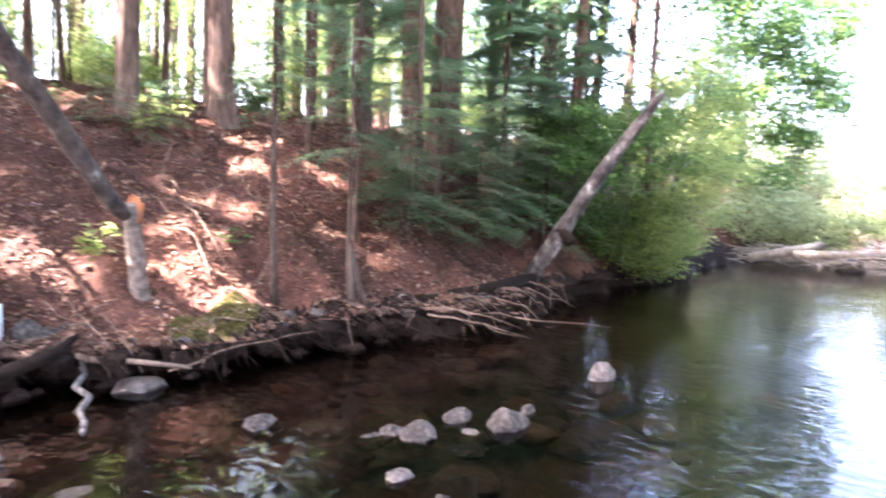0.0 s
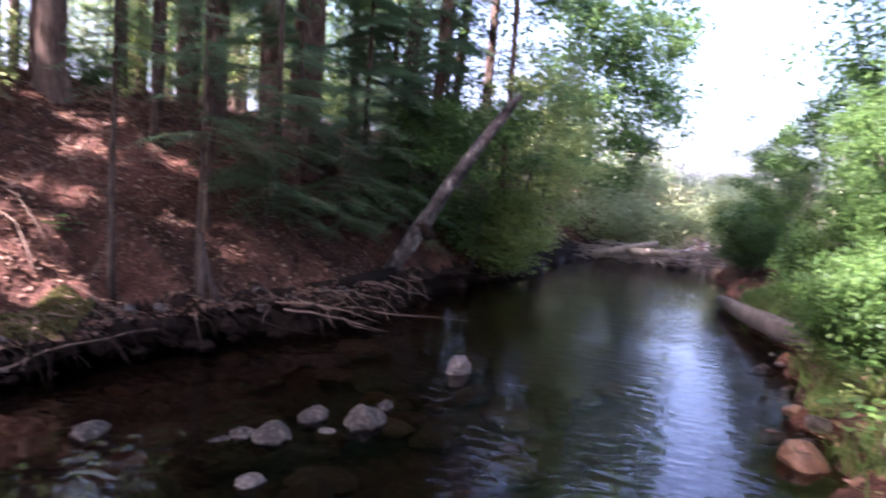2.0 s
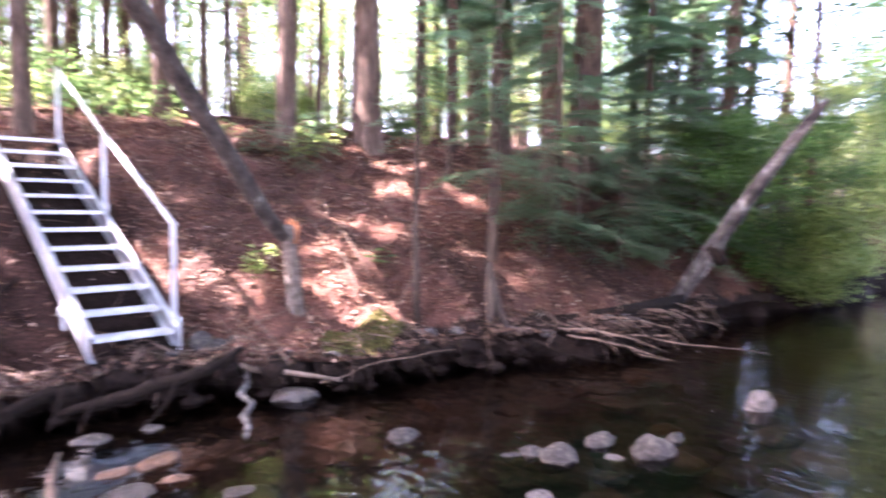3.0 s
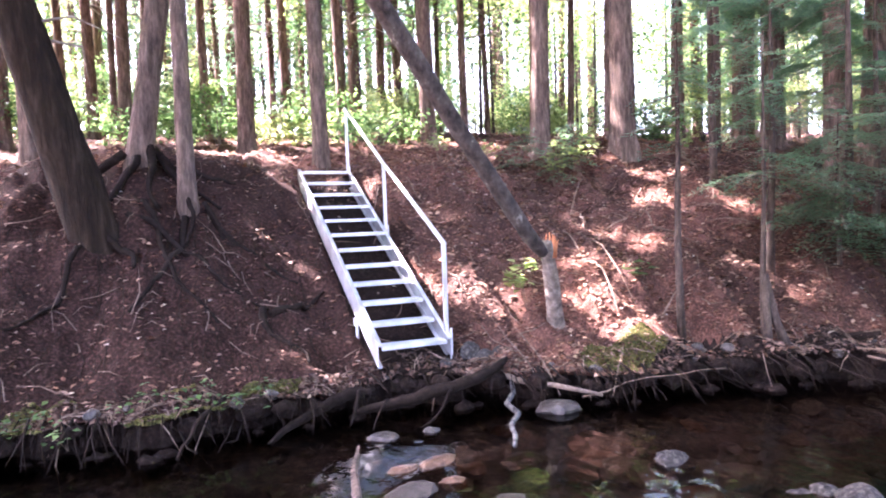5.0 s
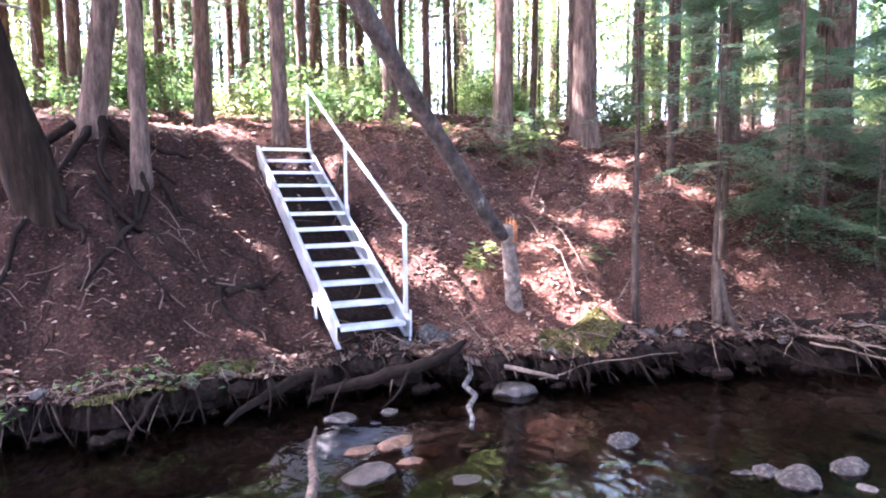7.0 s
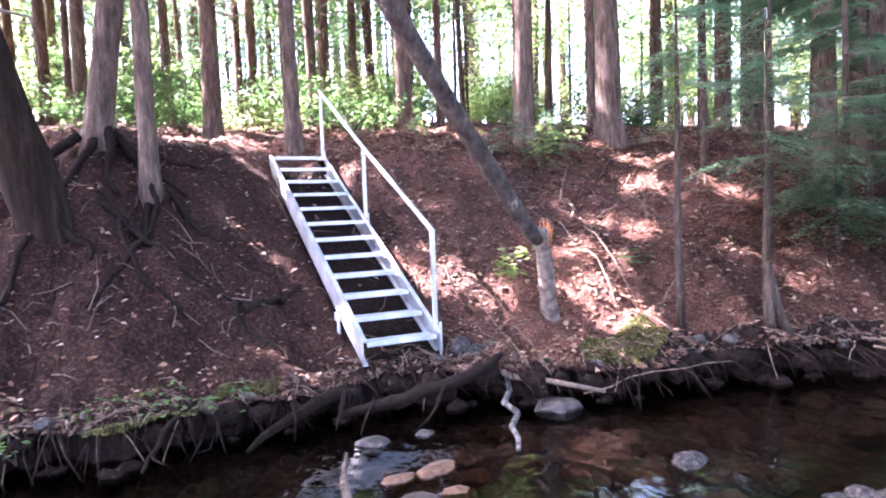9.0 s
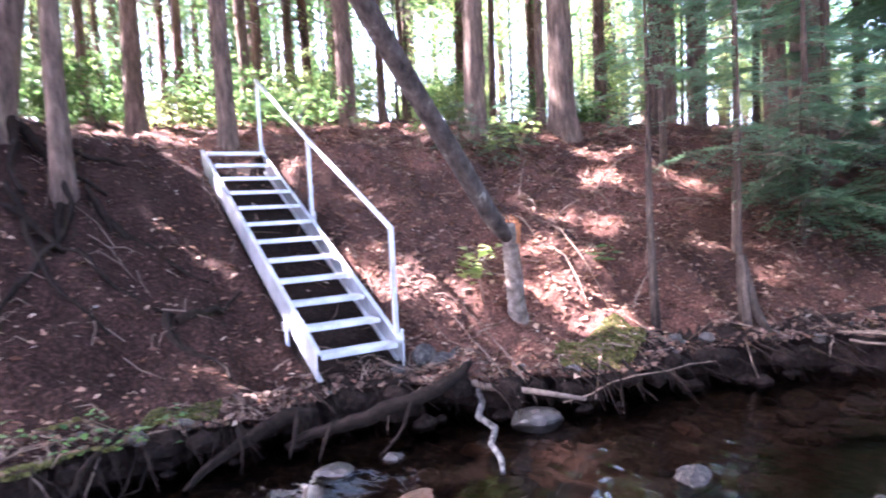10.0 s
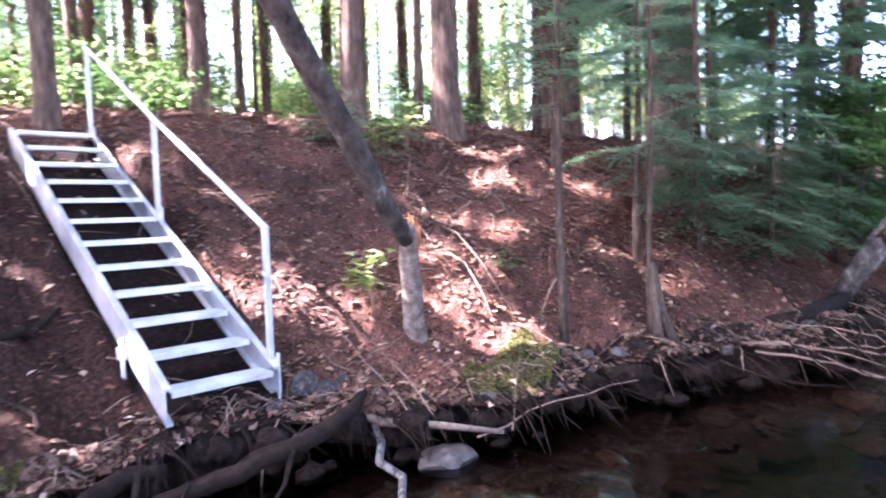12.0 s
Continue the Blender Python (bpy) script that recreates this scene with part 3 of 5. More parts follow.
def hemlock(x, y, h, r, label, boughs=34, low=0.5, reach=1.2, lean=(0, 0), seed=1, z=None, sector=None, needle=0.06):
    """A young hemlock: thin stem with flat drooping sprays all round, or within a sector (radians)."""
    z = height(x, y) if z is None else z
    t = thing("hemlock_sapling", label, "sapling", (x, y, z))
    pts = [(lean[0] * f * h + 0.02 * math.sin(f * 9 + seed), lean[1] * f * h + 0.02 * math.cos(f * 7 + seed), f * h - (0.15 if f == 0 else 0)) for f in np.linspace(0, 1, 9)]
    stem = part("stem", Geo().tube(pts, [r * (1 - 0.8 * f) for f in np.linspace(0, 1, 9)], 8, 0.1, seed).mesh("stem", BARK_SAP), t)
    rng = np.random.default_rng(seed)
    out = []
    for i in range(boughs):
        f = low / h + (1 - low / h) * (i + rng.uniform(0, 1)) / boughs
        a = rng.uniform(*(sector or (0, 2 * math.pi)))
        ln = reach * (1 - 0.65 * f) * rng.uniform(0.6, 1.15)
        root = np.array([lean[0] * f * h, lean[1] * f * h, f * h])
        way = unit(np.array([math.cos(a), math.sin(a), rng.uniform(-0.15, 0.25)]))
        out.append(spray(rng, root, way, ln, 0.035, needle))
        tip = root + way * ln + np.array([0, 0, -0.28 * ln])
        g = Geo().tube([root, root + way * ln * 0.5 + np.array([0, 0, -0.07 * ln]), tip], [0.009, 0.006, 0.002], 4)
        part("twig", g.mesh("twig", TWIG), stem)
    part("foliage", quads("foliage", np.concatenate(out), NEEDLE), t, "flat dark green needle sprays")
    return t


def bush(x, y, z, h, w, label, mat=None, n=2600, size=0.09, seed=1, clumps=40, name="bush", stems=6, spread=0.2, open_sky=False):
    """A leafy shrub: several stems from one foot under an uneven mass of leaves."""
    t = thing(name, label, "bush", (x, y, z))
    rng = np.random.default_rng(seed)
    for i in range(stems):
        a, rr = rng.uniform(0, 6.28), rng.uniform(0.3, 0.8) * w
        g = Geo().tube([(0, 0, -0.1), (math.cos(a) * rr * 0.4, math.sin(a) * rr * 0.4, h * 0.45), (math.cos(a) * rr, math.sin(a) * rr, h * rng.uniform(0.75, 1.0))], [0.022, 0.013, 0.004], 5)
        part("stem", g.mesh("stem", BARK_GREY), t)
    pts = cloud(rng, n, clumps, spread, (0, 0, h * 0.55), (w, w, h * 0.5))
    if open_sky:
        pts = np.array([p for p in pts if shades(p[0] + x, p[1] + y, p[2] + z)])
    part("foliage", quads("foliage", leaf_quads(rng, pts, size, 0.55, 0.4), mat or LEAF), t)
    return t


tree(-2.56, 2.00, 0.335, "thick dark leaning hemlock trunk on the eroded bank", lean=(-0.27, -0.05), mat=BARK_DARK, flare=0.0, crown=HIGH[0], crown_turn=0.0, group=FOREST)
tree(-2.16, 3.02, 0.2, "stout brown trunk curving up from exposed roots", lean=(0.15, 0.0), flare=0.25, crown=HIGH[1], crown_turn=1.3, group=FOREST)
tree(-1.58, 2.36, 0.132, "slim grey-brown trunk on the bank beside the big leaning tree", lean=(-0.01, 0), crown=HIGH[2], crown_turn=2.6, group=FOREST)
tree(0.53, 4.47, 0.169, "straight brown trunk standing beside the top of the stairs", lean=(-0.01, 0), crown=HIGH[3], crown_turn=3.9, group=FOREST)
tree(-0.37, 7.25, 0.221, "rough brown-barked pine trunk on the leafy terrace", lean=(-0.008, 0.0), crown=HIGH[0], crown_turn=5.2, group=FOREST)
tree(-2.63, 8.82, 0.181, "rough brown-barked pine trunk on the leafy terrace", lean=(0.007, 0.0), crown=HIGH[1], crown_turn=0.5, group=FOREST)
tree(-3.39, 10.77, 0.161, "rough brown-barked pine trunk on the leafy terrace", lean=(-0.002, 0.0), crown=HIGH[2], crown_turn=1.8, group=FOREST)
tree(1.91, 8.35, 0.155, "rough brown-barked pine trunk on the leafy terrace", lean=(-0.02, 0.0), crown=HIGH[3], crown_turn=3.1, group=FOREST)
tree(3.31, 10.03, 0.146, "rough brown-barked pine trunk on the leafy terrace", lean=(-0.005, 0.0), crown=HIGH[0], crown_turn=4.4, group=FOREST)
tree(4.12, 10.81, 0.170, "rough brown-barked pine trunk on the leafy terrace", lean=(-0.02, 0.0), crown=HIGH[1], crown_turn=5.7, group=FOREST)
tree(2.94, 5.91, 0.201, "rough brown-barked pine trunk on the leafy terrace", lean=(-0.002, 0.0), crown=HIGH[2], crown_turn=1.0, group=FOREST)
tree(4.79, 8.38, 0.124, "rough brown-barked pine trunk on the leafy terrace", lean=(0.007, 0.0), crown=HIGH[3], crown_turn=2.3, group=FOREST)
tree(-3.65, 4.69, 0.189, "rough brown-barked pine trunk on the leafy terrace", lean=(-0.005, 0.0), crown=HIGH[0], crown_turn=3.6, group=FOREST)
tree(1.42, 12.55, 0.139, "rough brown-barked pine trunk on the leafy terrace", lean=(-0.02, 0.0), crown=HIGH[1], crown_turn=4.9, group=FOREST)
tree(2.21, 14.43, 0.136, "rough brown-barked pine trunk on the leafy terrace", lean=(0.007, 0.0), crown=HIGH[2], crown_turn=0.2, group=FOREST)
tree(-0.99, 9.81, 0.138, "rough brown-barked pine trunk on the leafy terrace", lean=(0.007, 0.0), crown=HIGH[3], crown_turn=1.5, group=FOREST)
tree(-2.17, 13.83, 0.155, "rough brown-barked pine trunk on the leafy terrace", lean=(-0.02, 0.0), crown=HIGH[0], crown_turn=2.8, group=FOREST)
tree(3.72, 3.08, 0.214, "straight thick trunk sunlit along one side", lean=(0, 0), crown=HIGH[1], crown_turn=4.1, group=FOREST)
tree(5.11, 2.62, 0.262, "thick double-barked trunk sunlit on its flank", lean=(-0.01, 0), crown=HIGH[2], crown_turn=5.4, group=FOREST)
tree(7.64, 7.93, 0.117, "rough brown-barked pine trunk on the leafy terrace", lean=(0.01, 0), crown=HIGH[3], crown_turn=0.7, group=FOREST)
tree(5.99, 4.19, 0.101, "rough brown-barked pine trunk on the leafy terrace", lean=(0.01, 0), crown=HIGH[0], crown_turn=2.0, group=FOREST)
tree(8.71, 3.75, 0.200, "rough brown-barked pine trunk on the leafy terrace", lean=(0.01, 0), crown=HIGH[1], crown_turn=3.3, group=FOREST)
tree(9.50, 3.62, 0.245, "rough brown-barked pine trunk on the leafy terrace", lean=(0.01, 0), crown=HIGH[2], crown_turn=4.6, group=FOREST)
tree(9.72, 6.45, 0.205, "rough brown-barked pine trunk on the leafy terrace", lean=(0.01, 0), crown=HIGH[3], crown_turn=5.9, group=FOREST)
tree(12.27, 6.74, 0.163, "rough brown-barked pine trunk on the leafy terrace", lean=(0.01, 0), crown=HIGH[0], crown_turn=1.2, group=FOREST)
tree(10.03, 3.98, 0.187, "rough brown-barked pine trunk on the leafy terrace", lean=(0.01, 0), crown=HIGH[1], crown_turn=2.5, group=FOREST)
tree(9.51, 1.36, 0.436, "very thick dark trunk rising from the slope", lean=(0.01, 0.0), flare=0.7, crown=HIGH[2], crown_turn=3.8, group=FOREST)
tree(10.96, -0.09, 0.205, "leaning grey-barked trunk above the stream bank", lean=(0.06, 0), mat=BARK_GREY, crown=HIGH[3], crown_turn=5.1, group=FOREST)
tree(13.39, 2.50, 0.165, "rough brown-barked pine trunk on the leafy terrace", lean=(0, 0), crown=HIGH[0], crown_turn=0.4, group=FOREST)
tree(11.88, -1.99, 0.092, "slim dark trunk at the water's edge", lean=(0.02, -0.01), crown=HIGH[1], crown_turn=1.7, group=FOREST)
tree(13.21, -0.15, 0.090, "slim dark trunk on the bank", lean=(0.03, 0), crown=HIGH[2], crown_turn=3.0, group=FOREST)
tree(7.53, 0.74, 0.222, "dark hemlock trunk among low foliage", lean=(0.0, 0), crown=HIGH[3], crown_turn=4.3, group=FOREST)
tree(14.10, 0.21, 0.181, "slim trunk leaning over the stream bank", lean=(0.06, -0.05), crown=HIGH[0], crown_turn=5.6, group=FOREST)


# the broken birch at the foot of the bank: a short upright stub with its fallen top still hinged on it
def build_snag():
    t = thing("broken_birch", "broken birch with its dark upper trunk hinged over to one side", "tree", (0, 0, 0))
    low = [(2.0, -0.03, 0.3), (2.0, -0.04, 0.5), (1.97, -0.07, 0.75), (1.93, -0.1, 1.0), (1.87, -0.15, 1.22), (1.76, -0.26, 1.5)]
    part("stub", Geo().tube(low, [0.17, 0.11, 0.088, 0.082, 0.078, 0.068], 16, 0.2, 2.0).mesh("stub", BARK_PALE), t, "pale sunlit birch stub")
    up = [(1.67, -0.35, 1.4), (1.58, -0.4, 1.48), (1.44, -0.45, 1.6), (1.06, -0.58, 2.05), (0.6, -0.68, 2.62), (0.15, -0.8, 3.2), (-0.6, -1.0, 4.15), (-1.5, -1.25, 5.3), (-2.6, -1.5, 6.8), (-3.6, -1.8, 8.2)]
    part("fallen_trunk", Geo().tube(up, [0.055, 0.072, 0.075, 0.077, 0.08, 0.083, 0.084, 0.08, 0.06, 0.03], 16, 0.2, 5.0).mesh("fallen_trunk", BARK_SNAG), t, "grey lichened leaning trunk")
    rng = random.Random(4)
    for i in range(9):
        a = rng.uniform(0, 6.28)
        p = Vector((1.83 + 0.06 * math.cos(a), -0.2 + 0.06 * math.sin(a), 1.34))
        g = Geo().tube([p, p + Vector((0.02, 0, 0.12)), p + Vector((rng.uniform(0.0, 0.06), rng.uniform(-0.03, 0.03), rng.uniform(0.14, 0.28)))], [0.024, 0.018, 0.003], 5)
        part("splinter", g.mesh("splinter", SPLIT), t, "torn reddish splintered wood")


build_snag()


def build_leaning_log():
    t = thing("leaning_log", "weathered bare trunk leaning out over the stream", "log", (0, 0, 0))
    a, b = Vector((7.5, -1.55, 0.25)), Vector((7.9, -3.42, 3.2))
    pts = [a + (b - a) * f + Vector((0, 0, 0.1 * math.sin(f * 3.1))) for f in np.linspace(0, 1, 12)]
    rad = [0.13, 0.12, 0.12, 0.125, 0.11, 0.1, 0.1, 0.095, 0.09, 0.09, 0.08, 0.04]
    part("trunk", Geo().tube(pts, rad, 14, 0.4, 1.0).mesh("trunk", LICHEN), t)
    k = a + (b - a) * 0.3
    part("knot", Geo().tube([k + Vector((0, 0.05, 0.05)), k + Vector((-0.05, -0.16, -0.14))], [0.13, 0.08], 10, 0.3, 2.0).mesh("knot", ROOT), t, "dark broken limb stump")


build_leaning_log()

# ---- rough stones in the stream ----
def stone(x, y, z, sx, sy, sz, mat, label, seed, turn=0.0, name="stone"):
    bm = bmesh.new()
    bmesh.ops.create_icosphere(bm, subdivisions=3, radius=1)
    off = Vector((seed * 7.3, seed * 3.1, seed))
    sx, sy, sz = 0.95 * sx, 0.95 * sy, 0.95 * sz
    rng = random.Random(seed)
    planes = [(Vector((rng.gauss(0, 1), rng.gauss(0, 1), rng.gauss(0.3, 1))).normalized(), rng.uniform(0.62, 0.95)) for _ in range(7)]
    for v in bm.verts:
        k = 1 + 0.34 * noise.noise(v.co * 1.2 + off) + 0.2 * noise.noise(v.co * 3.4 + off) + 0.09 * noise.noise(v.co * 8 + off)
        c = v.co * k
        for way, far in planes:
            over = c.dot(way) - far
            if over > 0:
                c -= way * over * 0.7
        v.co = Vector((c.x * sx, c.y * sy, max(c.z, -0.8) * sz))
    me = bpy.data.meshes.new(name)
    bm.to_mesh(me)
    bm.free()
    me.materials.append(mat)
    me.polygons.foreach_set("use_smooth", [True] * len(me.polygons))
    me.set_sharp_from_angle(angle=radians(24))
    ob = thing(name, label, "stone", (x, y, z - 0.3 * sz), "stones in the stream", me)
    ob.rotation_euler = (0, 0, turn)
    return ob


GREY, WET, RUST, PALE = "grey stone standing out of the shallow water", "dark wet stone lying in the stream", "rust-brown stone in the shallows", "pale dry stone above the water"
stone(4.2, -4.03, 0.03, 0.17, 0.14, 0.2, STONE_PALE, PALE, 1)
stone(2.5, -3.92, 0.02, 0.2, 0.15, 0.13, STONE, GREY, 2)
stone(2.88, -3.9, 0.0, 0.1, 0.08, 0.08, STONE, GREY, 3)
stone(2.42, -3.55, 0.0, 0.17, 0.12, 0.09, STONE, GREY, 4)
stone(2.22, -3.78, -0.02, 0.1, 0.09, 0.07, STONE_PALE, PALE, 5)
stone(1.98, -3.48, 0.0, 0.24, 0.17, 0.09, STONE, GREY, 6, 0.5)
stone(1.73, -3.26, -0.03, 0.15, 0.1, 0.06, STONE, GREY, 7)
stone(1.32, -3.82, 0.01, 0.1, 0.08, 0.07, STONE_PALE, PALE, 8)
stone(1.45, -4.12, -0.1, 0.28, 0.2, 0.13, STONE_DARK, WET, 9)
stone(1.2, -4.22, -0.02, 0.13, 0.1, 0.06, STONE, GREY, 10)
stone(1.05, -4.4, -0.02, 0.1, 0.08, 0.06, STONE, GREY, 11)
stone(1.42, -2.48, 0.0, 0.22, 0.13, 0.1, STONE, GREY, 12, 0.2)
stone(1.87, -3.33, 0.0, 0.12, 0.09, 0.06, STONE, GREY, 13)
stone(1.38, -1.05, 0.03, 0.23, 0.15, 0.11, STONE_DARK, "flat grey stone wedged under roots at the water's edge", 14)
stone(-0.3, -1.02, 0.0, 0.17, 0.12, 0.06, STONE_DARK, WET, 15)
stone(0.1, -1.05, 0.0, 0.09, 0.07, 0.05, STONE_DARK, WET, 16)
stone(-0.48, -2.12, -0.01, 0.24, 0.17, 0.08, STONE_DARK, WET, 17, 0.5)
stone(-0.39, -1.74, 0.0, 0.13, 0.09, 0.05, STONE_RUST, RUST, 18)
stone(-0.12, -1.72, 0.0, 0.2, 0.12, 0.06, STONE_RUST, RUST, 19, 0.4)
stone(-0.12, -2.08, -0.02, 0.14, 0.1, 0.06, STONE_RUST, RUST, 20)
stone(0.1, -1.85, -0.04, 0.12, 0.1, 0.06, STONE_RUST, RUST, 21)
stone(0.07, -2.52, -0.03, 0.2, 0.15, 0.09, STONE_DARK, WET, 22)
stone(0.43, -2.98, -0.05, 0.16, 0.12, 0.07, STONE_RUST, RUST, 23)
stone(3.4, -6.9, 0.05, 0.22, 0.17, 0.15, STONE_RUST, "pinkish stone at the edge of the grassy bank", 24)
stone(3.05, -7.35, 0.12, 0.2, 0.17, 0.17, MOSS_STONE, "moss-grown stone at the edge of the near bank", 29)
stone(0.97, 0.02, 0.4, 0.12, 0.1, 0.14, STONE, "grey stone in the soil beside the stair foot", 25, name="bank_stone")
stone(1.1, -0.08, 0.36, 0.11, 0.09, 0.15, STONE, "grey stone in the soil beside the stair foot", 26, name="bank_stone")
stone(1.28, -0.1, 0.36, 0.14, 0.1, 0.12, STONE, "grey stone in the soil beside the stair foot", 27, name="bank_stone")
stone(18.0, -5.6, 0.15, 0.55, 0.4, 0.3, STONE_DARK, "dark boulder against the brushwood dam", 28)
_rs = random.Random(8)
for i in range(80):
    x = _rs.uniform(-3.4, 7.0)
    y = lerp(x, EDGE_X, EDGE_Y) + _rs.choice([_rs.uniform(-0.3, -0.12), _rs.uniform(0.2, 0.45)])
    s = _rs.uniform(0.02, 0.065)
    stone(x, y, height(x, y) + 0.02, s * 1.3, s, s * 0.9, _rs.choice([STONE, STONE_DARK, STONE_DARK]), "small stone in the soil of the cut bank", 300 + i, _rs.uniform(0, 3), "bank_stone")
for i in range(190):
    x, y = _rs.uniform(-2.6, 5.0), _rs.uniform(-5.4, -0.9)
    if (x + 1.7) ** 2 + (y + 5.2) ** 2 > 1.4 and y < lerp(x, EDGE_X, EDGE_Y) - 0.2:
        s = _rs.uniform(0.06, 0.2)
        stone(x, y, _rs.uniform(-0.2, -0.08), s * 1.3, s, s * 0.55, _rs.choice([STONE_DARK, STONE, STONE_RUST, STONE, STONE_PALE]), "submerged brown stone on the stream bed", 30 + i, _rs.uniform(0, 3))


# ---- dam of sticks and logs up the stream ----
def build_dam():
    rng = random.Random(3)
    t = thing("brushwood_dam", "low tangled dam of grey sticks and logs across the stream", "dam", (18.2, -5.2, 0))
    for i in range(190):
        y = rng.uniform(-2.6, 2.4)
        x = rng.uniform(-0.8, 0.9)
        z = rng.uniform(-0.1, 0.55) * (1 - abs(x))
        a, ln = rng.uniform(-1.2, 1.2) + 1.57, rng.uniform(0.4, 1.5)
        w = Vector((math.cos(a), math.sin(a), rng.uniform(-0.25, 0.3))) * ln * 0.5
        c = Vector((x, y, z + 0.12))
        part("stick", Geo().tube([c - w, c + Vector((0, 0, rng.uniform(0, 0.08))), c + w], [rng.uniform(0.01, 0.03), 0.015, 0.005], 5).mesh("stick", rng.choice([DEADWOOD, TWIG_PALE, DEADWOOD])), t)
    for ends in (((-0.9, 1.9, 0.2), (-0.4, 0.2, 0.62)), ((-0.7, 0.9, 0.35), (0.2, -1.6, 0.4))):
        part("log", Geo().tube([Vector(ends[0]), (Vector(ends[0]) + Vector(ends[1])) / 2, Vector(ends[1])], [0.12, 0.12, 0.09], 10, 0.2).mesh("log", DEADWOOD), t, "grey barkless log")


build_dam()


def log(name, label, pts, radii, mat, seed=1.0, category="log"):
    return thing(name, label, category, me=Geo().tube(pts, radii, 12, 0.25, seed).mesh(name, mat))


log("fallen_log", "pale fallen log reaching from the grassy bank into the water", [(10.9, -6.55, 0.12), (9.0, -6.8, 0.2), (7.2, -7.15, 0.3), (6.0, -7.6, 0.4)], [0.09, 0.13, 0.16, 0.17], BARK_GREY)
log("birch_branch", "crooked white birch branch dipping into the shallow water", [(1.12, -0.6, 0.2), (1.06, -0.75, 0.13), (0.88, -0.95, 0.1), (0.86, -1.2, 0.08), (0.68, -1.4, 0.06), (0.6, -1.62, 0.05), (0.5, -1.78, 0.03)], [0.022, 0.026, 0.024, 0.023, 0.022, 0.02, 0.016], BIRCH, category="branch")
log("driftwood", "grey driftwood branch lying along the root edge", [(0.95, -0.35, 0.33), (1.15, -0.65, 0.22), (1.4, -0.95, 0.2), (1.75, -1.2, 0.12)], [0.026, 0.03, 0.024, 0.016], TWIG, category="branch")
log("sunken_branch", "brown branch lying half sunk in the stream", [(-0.55, -1.1, -0.02), (-0.72, -1.6, -0.01), (-0.83, -2.1, 0.005), (-0.98, -2.5, 0.0), (-1.02, -2.9, -0.03)], [0.02, 0.028, 0.033, 0.033, 0.026], BARK, category="branch")


# roots hanging over the cut bank
def knuckle(pts):
    """Two more points on each stretch, set off a little: a crooked line."""
    out = [Vector(pts[0])]
    for a, b in zip(pts, pts[1:]):
        a, b = Vector(a), Vector(b)
        for f in (1 / 3, 2 / 3):
            p = a.lerp(b, f)
            out.append(p + 0.1 * (b - a).length * Vector(noise.noise_vector(p * 5)))
        out.append(b)
    return out


def root(label, pts, radii, name="root"):
    return thing(name, label, "root", me=Geo().tube(knuckle(pts), list(np.interp(np.linspace(0, 1, 3 * len(pts) - 2), np.linspace(0, 1, len(pts)), radii)), 9, 0.55, pts[0][0] * 3).mesh(name, ROOT))


R = "dark exposed tree root along the cut bank"
root(R, [(-1.2, -0.7, -0.02), (-1.0, -0.56, 0.07), (-0.8, -0.48, 0.14), (-0.6, -0.44, 0.21), (-0.45, -0.42, 0.25), (-0.2, -0.4, 0.22)], [0.02, 0.032, 0.042, 0.05, 0.052, 0.04])
root(R, [(-0.4, -0.5, 0.08), (-0.2, -0.58, 0.13), (0.0, -0.63, 0.17), (0.35, -0.66, 0.23), (0.7, -0.68, 0.29), (0.95, -0.6, 0.34), (1.15, -0.45, 0.38)], [0.03, 0.045, 0.055, 0.06, 0.055, 0.045, 0.03])
root(R, [(-0.35, -0.42, 0.27), (-0.42, -0.55, 0.16), (-0.5, -0.66, 0.02)], [0.016, 0.014, 0.006])
root(R, [(-0.15, -0.62, 0.2), (-0.26, -0.72, 0.1), (-0.34, -0.8, -0.01)], [0.012, 0.01, 0.005])
root(R, [(0.45, -0.7, 0.26), (0.3, -0.84, 0.12), (0.05, -0.95, 0.0)], [0.016, 0.012, 0.006])
root(R, [(-1.9, -0.75, 0.0), (-1.75, -0.55, 0.2), (-1.5, -0.3, 0.32)], [0.012, 0.02, 0.024])
for i, (x0, y0, x1, y1) in enumerate([(-2.3, 2.1, -0.9, 1.0), (-2.2, 2.2, -1.5, 0.9), (-1.5, 2.4, -0.6, 1.5), (-1.0, 1.0, -0.7, 0.2), (-2.6, 1.9, -3.4, 0.9), (-1.6, 2.2, -2.2, 1.0), (-0.9, 0.9, -0.2, 1.4)]):
    pts = [(x0 + (x1 - x0) * f + 0.08 * math.sin(f * 6 + i), y0 + (y1 - y0) * f, rough_height(x0 + (x1 - x0) * f, y0 + (y1 - y0) * f) + 0.015) for f in np.linspace(0, 1, 9)]
    root("gnarled root creeping over the bare slope", pts, list(np.linspace(0.04, 0.014, 9)))


